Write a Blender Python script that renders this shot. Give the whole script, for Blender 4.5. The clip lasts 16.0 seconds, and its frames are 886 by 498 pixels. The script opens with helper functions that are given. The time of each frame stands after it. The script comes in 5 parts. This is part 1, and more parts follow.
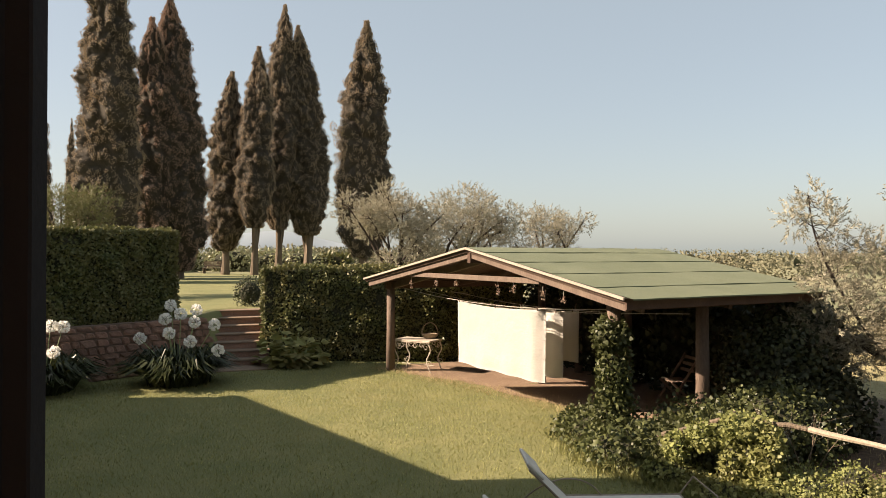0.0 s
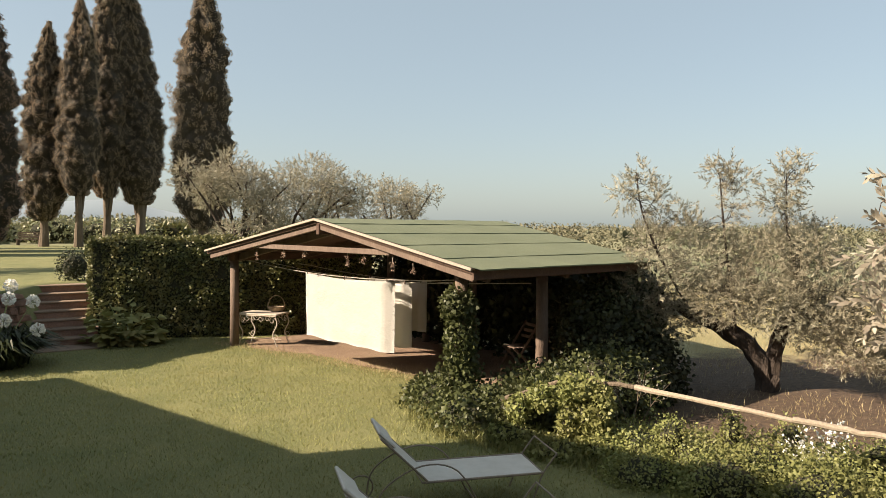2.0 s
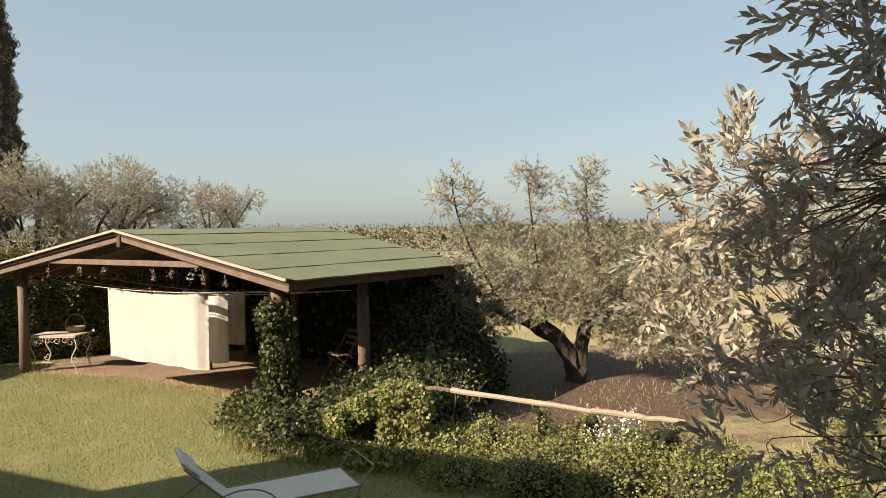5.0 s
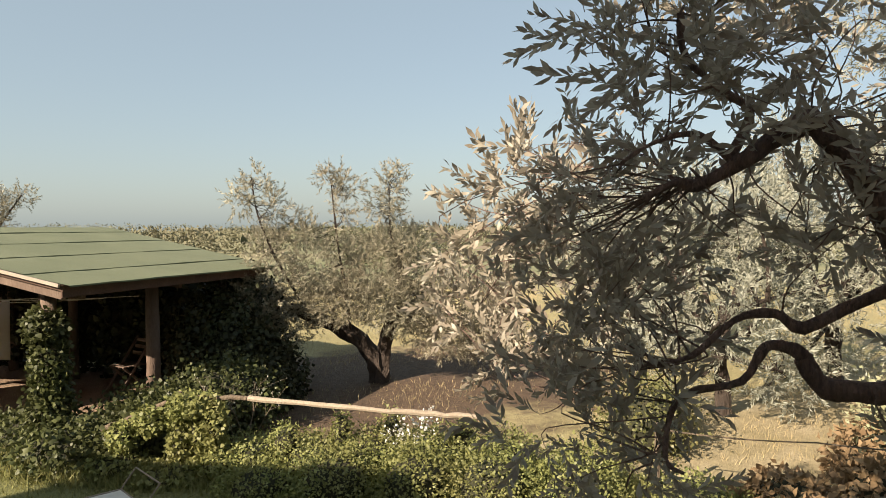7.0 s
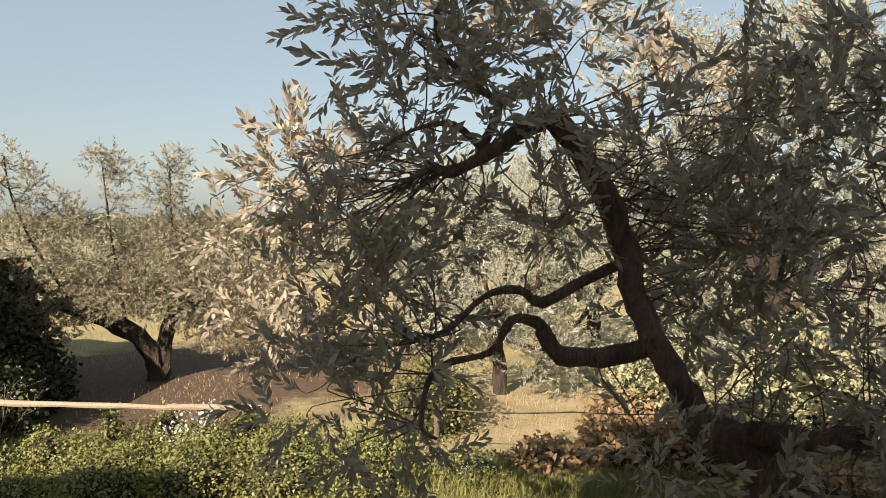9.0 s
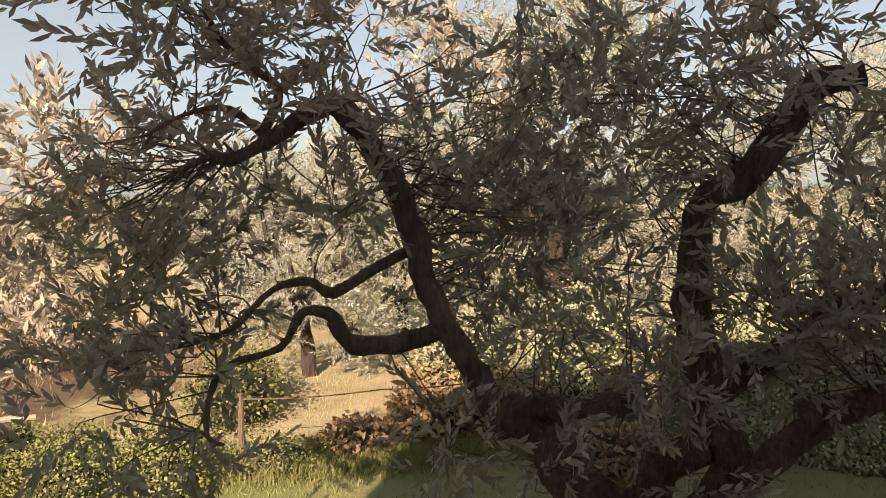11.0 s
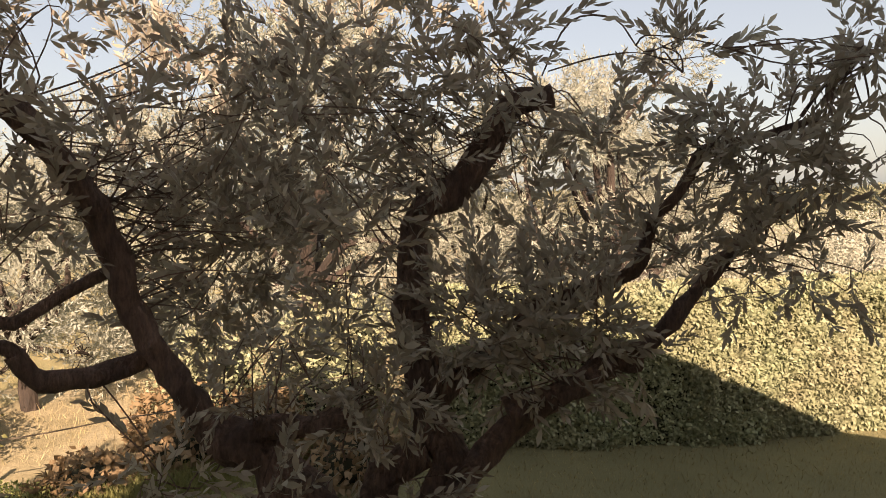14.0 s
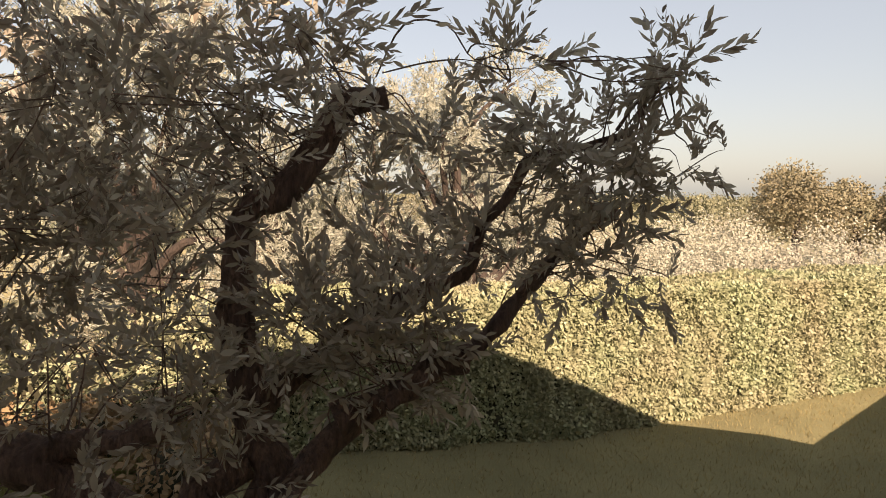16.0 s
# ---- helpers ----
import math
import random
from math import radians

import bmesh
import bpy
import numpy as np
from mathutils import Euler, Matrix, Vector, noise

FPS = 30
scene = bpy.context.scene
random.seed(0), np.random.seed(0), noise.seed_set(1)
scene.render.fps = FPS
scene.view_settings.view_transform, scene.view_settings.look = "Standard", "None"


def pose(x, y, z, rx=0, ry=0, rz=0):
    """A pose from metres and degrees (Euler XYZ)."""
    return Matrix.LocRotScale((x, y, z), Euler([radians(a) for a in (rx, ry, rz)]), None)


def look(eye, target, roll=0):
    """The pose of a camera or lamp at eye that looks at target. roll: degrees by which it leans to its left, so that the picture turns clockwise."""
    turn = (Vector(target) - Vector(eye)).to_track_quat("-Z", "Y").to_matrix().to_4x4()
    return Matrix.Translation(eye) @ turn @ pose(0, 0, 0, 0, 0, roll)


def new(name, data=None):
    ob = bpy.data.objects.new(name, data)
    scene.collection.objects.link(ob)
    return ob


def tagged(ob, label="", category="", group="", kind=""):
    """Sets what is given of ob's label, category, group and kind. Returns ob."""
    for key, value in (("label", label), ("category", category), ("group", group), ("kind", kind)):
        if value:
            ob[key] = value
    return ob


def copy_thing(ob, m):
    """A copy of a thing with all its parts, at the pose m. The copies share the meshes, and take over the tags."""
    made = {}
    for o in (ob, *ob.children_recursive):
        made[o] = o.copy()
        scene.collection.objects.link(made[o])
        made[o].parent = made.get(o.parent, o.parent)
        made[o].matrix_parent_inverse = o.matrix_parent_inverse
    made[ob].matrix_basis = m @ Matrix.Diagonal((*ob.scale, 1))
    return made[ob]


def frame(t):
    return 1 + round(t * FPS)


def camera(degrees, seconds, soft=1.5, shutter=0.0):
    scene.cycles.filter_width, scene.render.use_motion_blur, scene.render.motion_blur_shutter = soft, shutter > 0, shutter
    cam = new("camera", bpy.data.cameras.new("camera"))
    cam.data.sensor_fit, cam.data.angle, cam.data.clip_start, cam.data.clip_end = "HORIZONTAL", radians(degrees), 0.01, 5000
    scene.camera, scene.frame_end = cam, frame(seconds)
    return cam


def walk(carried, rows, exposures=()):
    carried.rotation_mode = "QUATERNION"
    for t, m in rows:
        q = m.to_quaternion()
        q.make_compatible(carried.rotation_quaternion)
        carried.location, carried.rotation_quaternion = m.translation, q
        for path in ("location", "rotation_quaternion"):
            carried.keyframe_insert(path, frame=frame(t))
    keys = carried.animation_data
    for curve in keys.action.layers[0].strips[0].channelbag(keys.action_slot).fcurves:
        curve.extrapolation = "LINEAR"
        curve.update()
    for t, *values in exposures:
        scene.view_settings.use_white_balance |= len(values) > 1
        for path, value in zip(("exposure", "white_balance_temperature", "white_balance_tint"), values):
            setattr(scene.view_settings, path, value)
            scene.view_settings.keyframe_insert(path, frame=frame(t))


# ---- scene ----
cam = camera(64.3, 16.0, soft=0.8)
PATH = [
    (0, (-0.129, 0.031, 2.745), (-0.108, 2.031, 2.761), 0.1),
    (0.5, (-0.141, 0.026, 2.743), (-0.027, 2.023, 2.74), -0.2),
    (1, (-0.147, 0.042, 2.746), (0.093, 2.027, 2.713), -0.3),
    (1.5, (-0.16, 0.051, 2.742), (0.208, 2.016, 2.685), -0.0),
    (2, (-0.173, 0.073, 2.737), (0.277, 2.021, 2.675), 0.4),
    (2.5, (-0.18, 0.135, 2.738), (0.339, 2.066, 2.681), 0.5),
    (3, (-0.177, 0.18, 2.756), (0.416, 2.089, 2.704), 0.2),
    (3.2, (-0.162, 0.185, 2.76), (0.468, 2.082, 2.715), 0.3),
    (5.3, (0.088, 0.096, 2.822), (1.057, 1.845, 2.763), -0.7),
    (5.5, (0.1, 0.107, 2.819), (1.126, 1.823, 2.764), -0.4),
    (6, (0.12, 0.119, 2.821), (1.264, 1.759, 2.766), -0.3),
    (6.5, (0.139, 0.113, 2.815), (1.384, 1.677, 2.758), -0.3),
    (7, (0.151, 0.089, 2.813), (1.491, 1.572, 2.754), -0.4),
    (7.5, (0.149, 0.055, 2.807), (1.593, 1.437, 2.746), -0.4),
    (8, (0.153, 0.023, 2.8), (1.696, 1.294, 2.733), -0.3),
    (8.5, (0.174, -0.015, 2.776), (1.802, 1.145, 2.704), 0.1),
    (9, (0.191, -0.063, 2.764), (1.892, 0.986, 2.685), 0.4),
    (9.5, (0.248, -0.077, 2.772), (2.025, 0.835, 2.681), 0.3),
    (9.7, (0.266, -0.067, 2.778), (2.068, 0.795, 2.678), 0.1),
    (11.8, (0.318, -0.172, 2.842), (2.275, 0.198, 2.664), -1.1),
    (12, (0.33, -0.183, 2.843), (2.295, 0.137, 2.66), -1.2),
    (12.5, (0.355, -0.215, 2.847), (2.333, 0.015, 2.664), -1.4),
    (13, (0.379, -0.246, 2.847), (2.367, -0.114, 2.677), -1.4),
    (13.5, (0.396, -0.28, 2.853), (2.389, -0.258, 2.692), -1.4),
    (14, (0.394, -0.312, 2.856), (2.387, -0.4, 2.705), -1.1),
    (14.5, (0.395, -0.347, 2.861), (2.38, -0.536, 2.713), -0.8),
    (15, (0.404, -0.374, 2.864), (2.377, -0.669, 2.716), -0.5),
    (15.5, (0.406, -0.405, 2.865), (2.361, -0.797, 2.716), 0.0),
    (16, (0.423, -0.425, 2.859), (2.356, -0.917, 2.709), 0.5),
]
walk(cam, [(t, look(eye, target, roll)) for t, eye, target, roll in PATH],
     [(0, 1.45, 7250, 19), (2.5, 1.35, 6880, 14), (6.5, 1.29, 6850, 14), (9.5, 1.32, 7050, 17), (12.5, 1.54, 7900, 26), (16, 1.53, 7900, 27)])

# ---- light ----
SUN_EL, SUN_AZ = 30.0, 182.0      # the sun's height and the compass turn (from +x, anticlockwise) where it stands
world = bpy.data.worlds.new("world")
scene.world = world
world.use_nodes = True
wn = world.node_tree.nodes
sky = wn.new("ShaderNodeTexSky")
sky.sky_type, sky.sun_disc = "NISHITA", False
sky.sun_elevation, sky.sun_rotation = radians(SUN_EL), radians(90.0 - SUN_AZ)
sky.air_density, sky.dust_density, sky.ozone_density = 1.0, 1.6, 1.0
wn["Background"].inputs["Strength"].default_value = 0.12
haze = wn.new("ShaderNodeMix")      # thin even haze over the whole sky
haze.data_type = "RGBA"
haze.inputs[0].default_value, haze.inputs[7].default_value = 0.76, (1.17, 1.49, 1.57, 1)
world.node_tree.links.new(sky.outputs[0], haze.inputs[6])
world.node_tree.links.new(haze.outputs[2], wn["Background"].inputs["Color"])
sun = new("sun", bpy.data.lights.new("sun", "SUN"))
sun.data.energy, sun.data.angle, sun.data.color = 4.6, radians(0.5), (1.0, 0.88, 0.71)
_d = Vector((math.cos(radians(SUN_AZ)) * math.cos(radians(SUN_EL)), math.sin(radians(SUN_AZ)) * math.cos(radians(SUN_EL)), math.sin(radians(SUN_EL))))
sun.matrix_world = look(_d * 60, (0, 0, 0))

# ---- materials ----
def ramp_mix(nt, fac, a, b):
    m = nt.nodes.new("ShaderNodeMix")
    m.data_type = "RGBA"
    nt.links.new(fac, m.inputs[0])
    for sock, v in ((m.inputs[6], a), (m.inputs[7], b)):
        if isinstance(v, tuple):
            sock.default_value = (*v, 1)
        else:
            nt.links.new(v, sock)
    return m.outputs[2]


def noise_node(nt, scale, detail=4.0, rough=0.6, stretch=None):
    co = nt.nodes.new("ShaderNodeTexCoord")
    n = nt.nodes.new("ShaderNodeTexNoise")
    n.inputs["Scale"].default_value, n.inputs["Detail"].default_value, n.inputs["Roughness"].default_value = scale, detail, rough
    if stretch:
        mp = nt.nodes.new("ShaderNodeMapping")
        mp.inputs["Scale"].default_value = stretch
        nt.links.new(co.outputs["Object"], mp.inputs[0])
        nt.links.new(mp.outputs[0], n.inputs["Vector"])
    else:
        nt.links.new(co.outputs["Object"], n.inputs["Vector"])
    r = nt.nodes.new("ShaderNodeMapRange")
    r.inputs["From Min"].default_value, r.inputs["From Max"].default_value = 0.32, 0.68
    nt.links.new(n.outputs[0], r.inputs[0])
    return r.outputs[0]


def surface(name, a, b, scale=3.0, rough=0.8, fine=None, fine_scale=40.0, bump=0.3, bump_scale=30.0, stretch=None, metal=0.0, piece=0.0, dist=0.01):
    """Two tones in large patches, a third in fine grain, relief, and a tone of its own for each piece."""
    m = bpy.data.materials.new(name)
    m.use_nodes = True
    nt = m.node_tree
    p = nt.nodes["Principled BSDF"]
    col = ramp_mix(nt, noise_node(nt, scale, 5, 0.6, stretch), a, b)
    if fine:
        k = nt.nodes.new("ShaderNodeMath")
        k.operation = "MULTIPLY"
        k.inputs[1].default_value = 0.6
        nt.links.new(noise_node(nt, fine_scale, 3, 0.7, stretch), k.inputs[0])
        col = ramp_mix(nt, k.outputs[0], col, fine)
    if piece:
        o = nt.nodes.new("ShaderNodeObjectInfo")
        h = nt.nodes.new("ShaderNodeHueSaturation")
        mr = nt.nodes.new("ShaderNodeMapRange")
        mr.inputs["To Min"].default_value, mr.inputs["To Max"].default_value = 1 - piece, 1 + piece
        nt.links.new(o.outputs["Random"], mr.inputs[0])
        nt.links.new(mr.outputs[0], h.inputs["Value"])
        nt.links.new(col, h.inputs["Color"])
        col = h.outputs[0]
    nt.links.new(col, p.inputs["Base Color"])
    p.inputs["Roughness"].default_value, p.inputs["Metallic"].default_value = rough, metal
    if bump:
        bn = nt.nodes.new("ShaderNodeBump")
        bn.inputs["Strength"].default_value, bn.inputs["Distance"].default_value = bump, dist
        nt.links.new(noise_node(nt, bump_scale, 6, 0.65, stretch), bn.inputs["Height"])
        nt.links.new(bn.outputs[0], p.inputs["Normal"])
    return m


def leafy(name, a, b, c, glow=0.25, rough=0.5, patch=0.6):
    """Leaf tones that change from leaf to leaf and in soft patches; some light passes through."""
    m = bpy.data.materials.new(name)
    m.use_nodes = True
    nt = m.node_tree
    p = nt.nodes["Principled BSDF"]
    g = nt.nodes.new("ShaderNodeNewGeometry")
    col = ramp_mix(nt, g.outputs["Random Per Island"], a, b)
    col = ramp_mix(nt, noise_node(nt, patch, 3), col, c)
    nt.links.new(col, p.inputs["Base Color"])
    p.inputs["Roughness"].default_value = rough
    p.inputs["Specular IOR Level"].default_value = 0.35
    t = nt.nodes.new("ShaderNodeBsdfTranslucent")
    nt.links.new(col, t.inputs[0])
    mx = nt.nodes.new("ShaderNodeMixShader")
    mx.inputs[0].default_value = glow
    nt.links.new(p.outputs[0], mx.inputs[1])
    nt.links.new(t.outputs[0], mx.inputs[2])
    nt.links.new(mx.outputs[0], nt.nodes["Material Output"].inputs[0])
    return m


M_LAWN = surface("lawn_soil", (0.165, 0.175, 0.062), (0.26, 0.245, 0.10), 0.9, 0.95, (0.085, 0.092, 0.03), 90, 0.6, 120)
M_GRASS = leafy("grass_blades", (0.12, 0.145, 0.045), (0.47, 0.46, 0.19), (0.28, 0.265, 0.10), 0.3, 0.6, 0.5)
M_DRY = leafy("dry_grass", (0.42, 0.33, 0.18), (0.30, 0.26, 0.12), (0.5, 0.40, 0.23), 0.2, 0.8, 0.4)
M_DIRT = surface("dry_earth", (0.29, 0.24, 0.13), (0.47, 0.39, 0.25), 1.6, 0.95, (0.22, 0.175, 0.09), 14, 0.6, 30, dist=0.03)
# browner lawn and blades: the brown cast of the house's shade, put into colour
M_LAWN_SHADE = surface("shade_brown_lawn", (0.165, 0.152, 0.07), (0.25, 0.228, 0.108), 0.9, 0.95, (0.10, 0.09, 0.04), 90, 0.6, 120)
M_GRASS_SHADE = leafy("shade_brown_grass", (0.14, 0.115, 0.05), (0.44, 0.37, 0.18), (0.28, 0.225, 0.105), 0.3, 0.6, 0.5)


def orchard_ground():
    """Straw-coloured meadow; round one olive a ragged patch of tilled earth, darkened with painted shade."""
    m = surface("orchard_ground", (0.30, 0.27, 0.12), (0.46, 0.385, 0.20), 0.45, 0.95, (0.21, 0.18, 0.085), 18, 0.8, 30, dist=0.03)
    nt = m.node_tree
    p = nt.nodes["Principled BSDF"]
    straw = p.inputs["Base Color"].links[0].from_socket
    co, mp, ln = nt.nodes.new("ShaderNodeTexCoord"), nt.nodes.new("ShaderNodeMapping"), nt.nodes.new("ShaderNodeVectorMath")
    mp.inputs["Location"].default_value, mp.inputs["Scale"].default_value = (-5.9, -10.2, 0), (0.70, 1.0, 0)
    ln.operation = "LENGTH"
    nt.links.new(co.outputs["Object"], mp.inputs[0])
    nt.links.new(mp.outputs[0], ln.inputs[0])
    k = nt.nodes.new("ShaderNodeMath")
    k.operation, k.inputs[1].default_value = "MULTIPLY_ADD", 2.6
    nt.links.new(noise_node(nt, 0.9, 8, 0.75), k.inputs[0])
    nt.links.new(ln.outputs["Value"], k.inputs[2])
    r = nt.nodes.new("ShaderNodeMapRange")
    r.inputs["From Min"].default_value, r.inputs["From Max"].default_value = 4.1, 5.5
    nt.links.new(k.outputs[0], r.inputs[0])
    # reddish earth, its tones lowered to hold the shade round the olive
    shade_earth = ramp_mix(nt, noise_node(nt, 9, 6, 0.7), (0.055, 0.034, 0.021), (0.155, 0.10, 0.06))
    nt.links.new(ramp_mix(nt, r.outputs[0], shade_earth, straw), p.inputs["Base Color"])
    return m


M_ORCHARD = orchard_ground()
M_FIELD = surface("far_fields", (0.16, 0.17, 0.08), (0.33, 0.28, 0.16), 0.02, 0.95, (0.10, 0.12, 0.05), 0.12, 0.2, 2.0)
M_HEDGE = leafy("hedge_leaves", (0.065, 0.08, 0.028), (0.15, 0.16, 0.055), (0.18, 0.16, 0.065), 0.2, 0.45, 1.2)
M_HEDGE_L = leafy("pale_hedge_leaves", (0.21, 0.25, 0.135), (0.37, 0.40, 0.235), (0.31, 0.29, 0.18), 0.2, 0.5, 0.9)
# near-black fill: the shade inside hedges and bushes as a colour
M_SHADE_CORE = surface("foliage_shade_core", (0.02, 0.025, 0.01), (0.035, 0.03, 0.015), 4.0, 0.95)
# ivy tones lowered to near black to hold the shed's shade
M_IVY_SHADE = leafy("shade_dark_ivy_leaves", (0.015, 0.021, 0.009), (0.056, 0.066, 0.025), (0.032, 0.033, 0.013), 0.12, 0.6, 1.0)
M_CREEPER = leafy("creeper_leaves", (0.03, 0.043, 0.015), (0.14, 0.155, 0.054), (0.062, 0.068, 0.026), 0.25, 0.5, 1.4)
M_BRAMBLE = leafy("bramble_leaves", (0.10, 0.135, 0.04), (0.36, 0.385, 0.13), (0.21, 0.205, 0.078), 0.3, 0.5, 1.1)
M_OLIVE = leafy("olive_leaves", (0.165, 0.118, 0.094), (0.575, 0.555, 0.45), (0.375, 0.328, 0.252), 0.38, 0.42, 1.5)
M_OLIVE_P = leafy("pale_olive_leaves", (0.21, 0.225, 0.17), (0.44, 0.46, 0.385), (0.31, 0.305, 0.24), 0.25, 0.45, 0.8)
M_OLIVE_M = leafy("grey_olive_leaves", (0.15, 0.145, 0.095), (0.47, 0.445, 0.335), (0.29, 0.255, 0.18), 0.22, 0.45, 0.9)
M_CYP = leafy("cypress_sprays", (0.20, 0.162, 0.115), (0.54, 0.44, 0.325), (0.39, 0.305, 0.225), 0.1, 0.8, 0.5)
# dark tones hold the shade deep between the cypress tufts
M_CYP_SHADE = surface("cypress_inner_shade", (0.06, 0.048, 0.033), (0.12, 0.095, 0.066), 5.0, 0.95, (0.04, 0.032, 0.022), 14, 1.0, 16, dist=0.10)
M_CYP_B = leafy("brown_cypress_sprays", (0.215, 0.15, 0.115), (0.53, 0.39, 0.30), (0.42, 0.295, 0.225), 0.1, 0.8, 0.5)
M_BARK = surface("olive_bark", (0.17, 0.105, 0.084), (0.42, 0.27, 0.21), 6.0, 0.95, (0.05, 0.033, 0.027), 40, 1.0, 26, (1, 1, 0.3), dist=0.07)
M_BARK_D = surface("dark_olive_bark", (0.04, 0.03, 0.024), (0.09, 0.065, 0.048), 6.0, 0.95, (0.028, 0.02, 0.017), 40, 0.9, 22, (1, 1, 0.35), dist=0.03)
M_BARK_P = surface("pale_bark", (0.20, 0.15, 0.10), (0.13, 0.10, 0.07), 5.0, 0.95, (0.08, 0.06, 0.045), 40, 0.8, 25, (1, 1, 0.3), dist=0.02)
M_WOOD = surface("weathered_wood", (0.20, 0.145, 0.108), (0.13, 0.09, 0.068), 4.0, 0.85, (0.085, 0.052, 0.036), 50, 0.5, 60, (1, 1, 0.2))
M_WOOD_D = surface("dark_boards", (0.09, 0.05, 0.035), (0.13, 0.075, 0.05), 4.0, 0.9, (0.05, 0.03, 0.02), 40, 0.5, 50)
M_TRIM = surface("pale_flashing", (0.36, 0.31, 0.255), (0.28, 0.23, 0.185), 5.0, 0.7, (0.36, 0.28, 0.2), 40, 0.2, 60)
M_RAIL = surface("bleached_pole", (0.40, 0.345, 0.26), (0.32, 0.265, 0.195), 5.0, 0.85, (0.2, 0.14, 0.1), 40, 0.5, 40)
M_EARTH = surface("trodden_earth", (0.25, 0.165, 0.11), (0.36, 0.25, 0.165), 1.3, 0.95, (0.17, 0.11, 0.07), 25, 0.6, 30, dist=0.03)
M_FELT = surface("green_roof_felt", (0.135, 0.155, 0.088), (0.185, 0.20, 0.12), 0.9, 0.95, (0.10, 0.12, 0.065), 60, 0.35, 180, piece=0.07)
M_SHEET = surface("white_cotton", (0.70, 0.675, 0.63), (0.66, 0.63, 0.58), 3.0, 0.9, None, 40, 0.25, 7, dist=0.03)
M_ROPE = surface("rope", (0.5, 0.45, 0.38), (0.4, 0.36, 0.3), 20, 0.9)
M_IRON = surface("white_painted_iron", (0.62, 0.58, 0.5), (0.5, 0.44, 0.36), 12, 0.6, (0.3, 0.2, 0.13), 60)
M_WICKER = surface("wicker", (0.42, 0.33, 0.22), (0.3, 0.22, 0.14), 30, 0.8, (0.2, 0.14, 0.09), 90, 0.6, 90)
M_STONE = surface("field_stone", (0.39, 0.22, 0.155), (0.27, 0.155, 0.112), 5.0, 0.95, (0.19, 0.115, 0.085), 30, 0.7, 25, piece=0.22, dist=0.02)
M_MORTAR = surface("lime_mortar", (0.26, 0.165, 0.12), (0.17, 0.11, 0.08), 4.0, 0.95, (0.13, 0.085, 0.062), 30, 0.6, 40)
M_STEP = surface("brick_step", (0.20, 0.135, 0.095), (0.28, 0.20, 0.14), 4.0, 0.9, (0.2, 0.13, 0.09), 30, 0.5, 40, piece=0.15)
M_PETAL = leafy("white_petals", (0.93, 0.92, 0.88), (0.88, 0.87, 0.82), (0.9, 0.88, 0.83), 0.45, 0.6)
M_STRAP = leafy("strap_leaves", (0.02, 0.03, 0.011), (0.055, 0.065, 0.024), (0.035, 0.042, 0.015), 0.15, 0.35)
M_STALK = surface("flower_stalk", (0.35, 0.40, 0.2), (0.28, 0.33, 0.15), 8, 0.6)
M_FIG = leafy("broad_leaves", (0.22, 0.26, 0.08), (0.36, 0.35, 0.13), (0.27, 0.23, 0.10), 0.25, 0.5)
M_MESH = surface("grey_sling_fabric", (0.60, 0.57, 0.51), (0.52, 0.49, 0.43), 6, 0.8, None, 60, 0.15, 300)
M_TUBE = surface("lounger_tube", (0.30, 0.25, 0.19), (0.22, 0.175, 0.13), 9, 0.5, (0.14, 0.10, 0.07), 70, 0.1)
M_PLASTER = surface("house_plaster", (0.62, 0.50, 0.36), (0.55, 0.43, 0.30), 1.5, 0.95, (0.45, 0.34, 0.24), 30, 0.4, 30)
M_TILE = surface("roof_clay", (0.38, 0.2, 0.12), (0.3, 0.16, 0.1), 3, 0.9)
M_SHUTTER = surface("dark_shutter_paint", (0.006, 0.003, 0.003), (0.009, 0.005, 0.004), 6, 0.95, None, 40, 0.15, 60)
# distance haze is put into the base colour of hill and sea
M_HILL = surface("haze_tinted_hill", (0.27, 0.32, 0.36), (0.30, 0.345, 0.38), 0.002, 1.0, None, 40, 0)
M_SEA = surface("haze_tinted_sea", (0.17, 0.20, 0.21), (0.19, 0.22, 0.23), 0.002, 0.6, None, 40, 0)
M_FARTREE = leafy("far_tree_leaves", (0.10, 0.115, 0.062), (0.19, 0.19, 0.115), (0.17, 0.155, 0.10), 0.1, 0.8, 0.02)
M_OAK = leafy("oak_leaves", (0.12, 0.125, 0.072), (0.27, 0.245, 0.155), (0.2, 0.17, 0.11), 0.15, 0.7, 0.3)
M_WEED = leafy("brown_weeds", (0.17, 0.11, 0.06), (0.34, 0.24, 0.13), (0.24, 0.16, 0.085), 0.2, 0.7, 1.0)
M_SHRUB = leafy("pale_shrub_leaves", (0.31, 0.32, 0.245), (0.46, 0.46, 0.37), (0.39, 0.365, 0.29), 0.25, 0.6, 0.3)

# ---- mesh tools ----
RNG = np.random.default_rng(7)


def link_mesh(name, me, mat, parent=None, label=""):
    me.materials.append(mat)
    ob = new(name, me)
    if parent is not None:
        ob.parent = parent
    if label:
        ob["label"] = label
    return ob


def part(name, bm, mat, parent=None, label="", smooth=False):
    me = bpy.data.meshes.new(name)
    bm.to_mesh(me)
    bm.free()
    if smooth:
        me.polygons.foreach_set("use_smooth", [True] * len(me.polygons))
    return link_mesh(name, me, mat, parent, label)


def empty(name, at, label, category, group="", kind=""):
    ob = new(name)
    ob.matrix_basis = Matrix.Translation(at)
    ob.empty_display_size = 0.1
    return tagged(ob, label, category, group, kind)


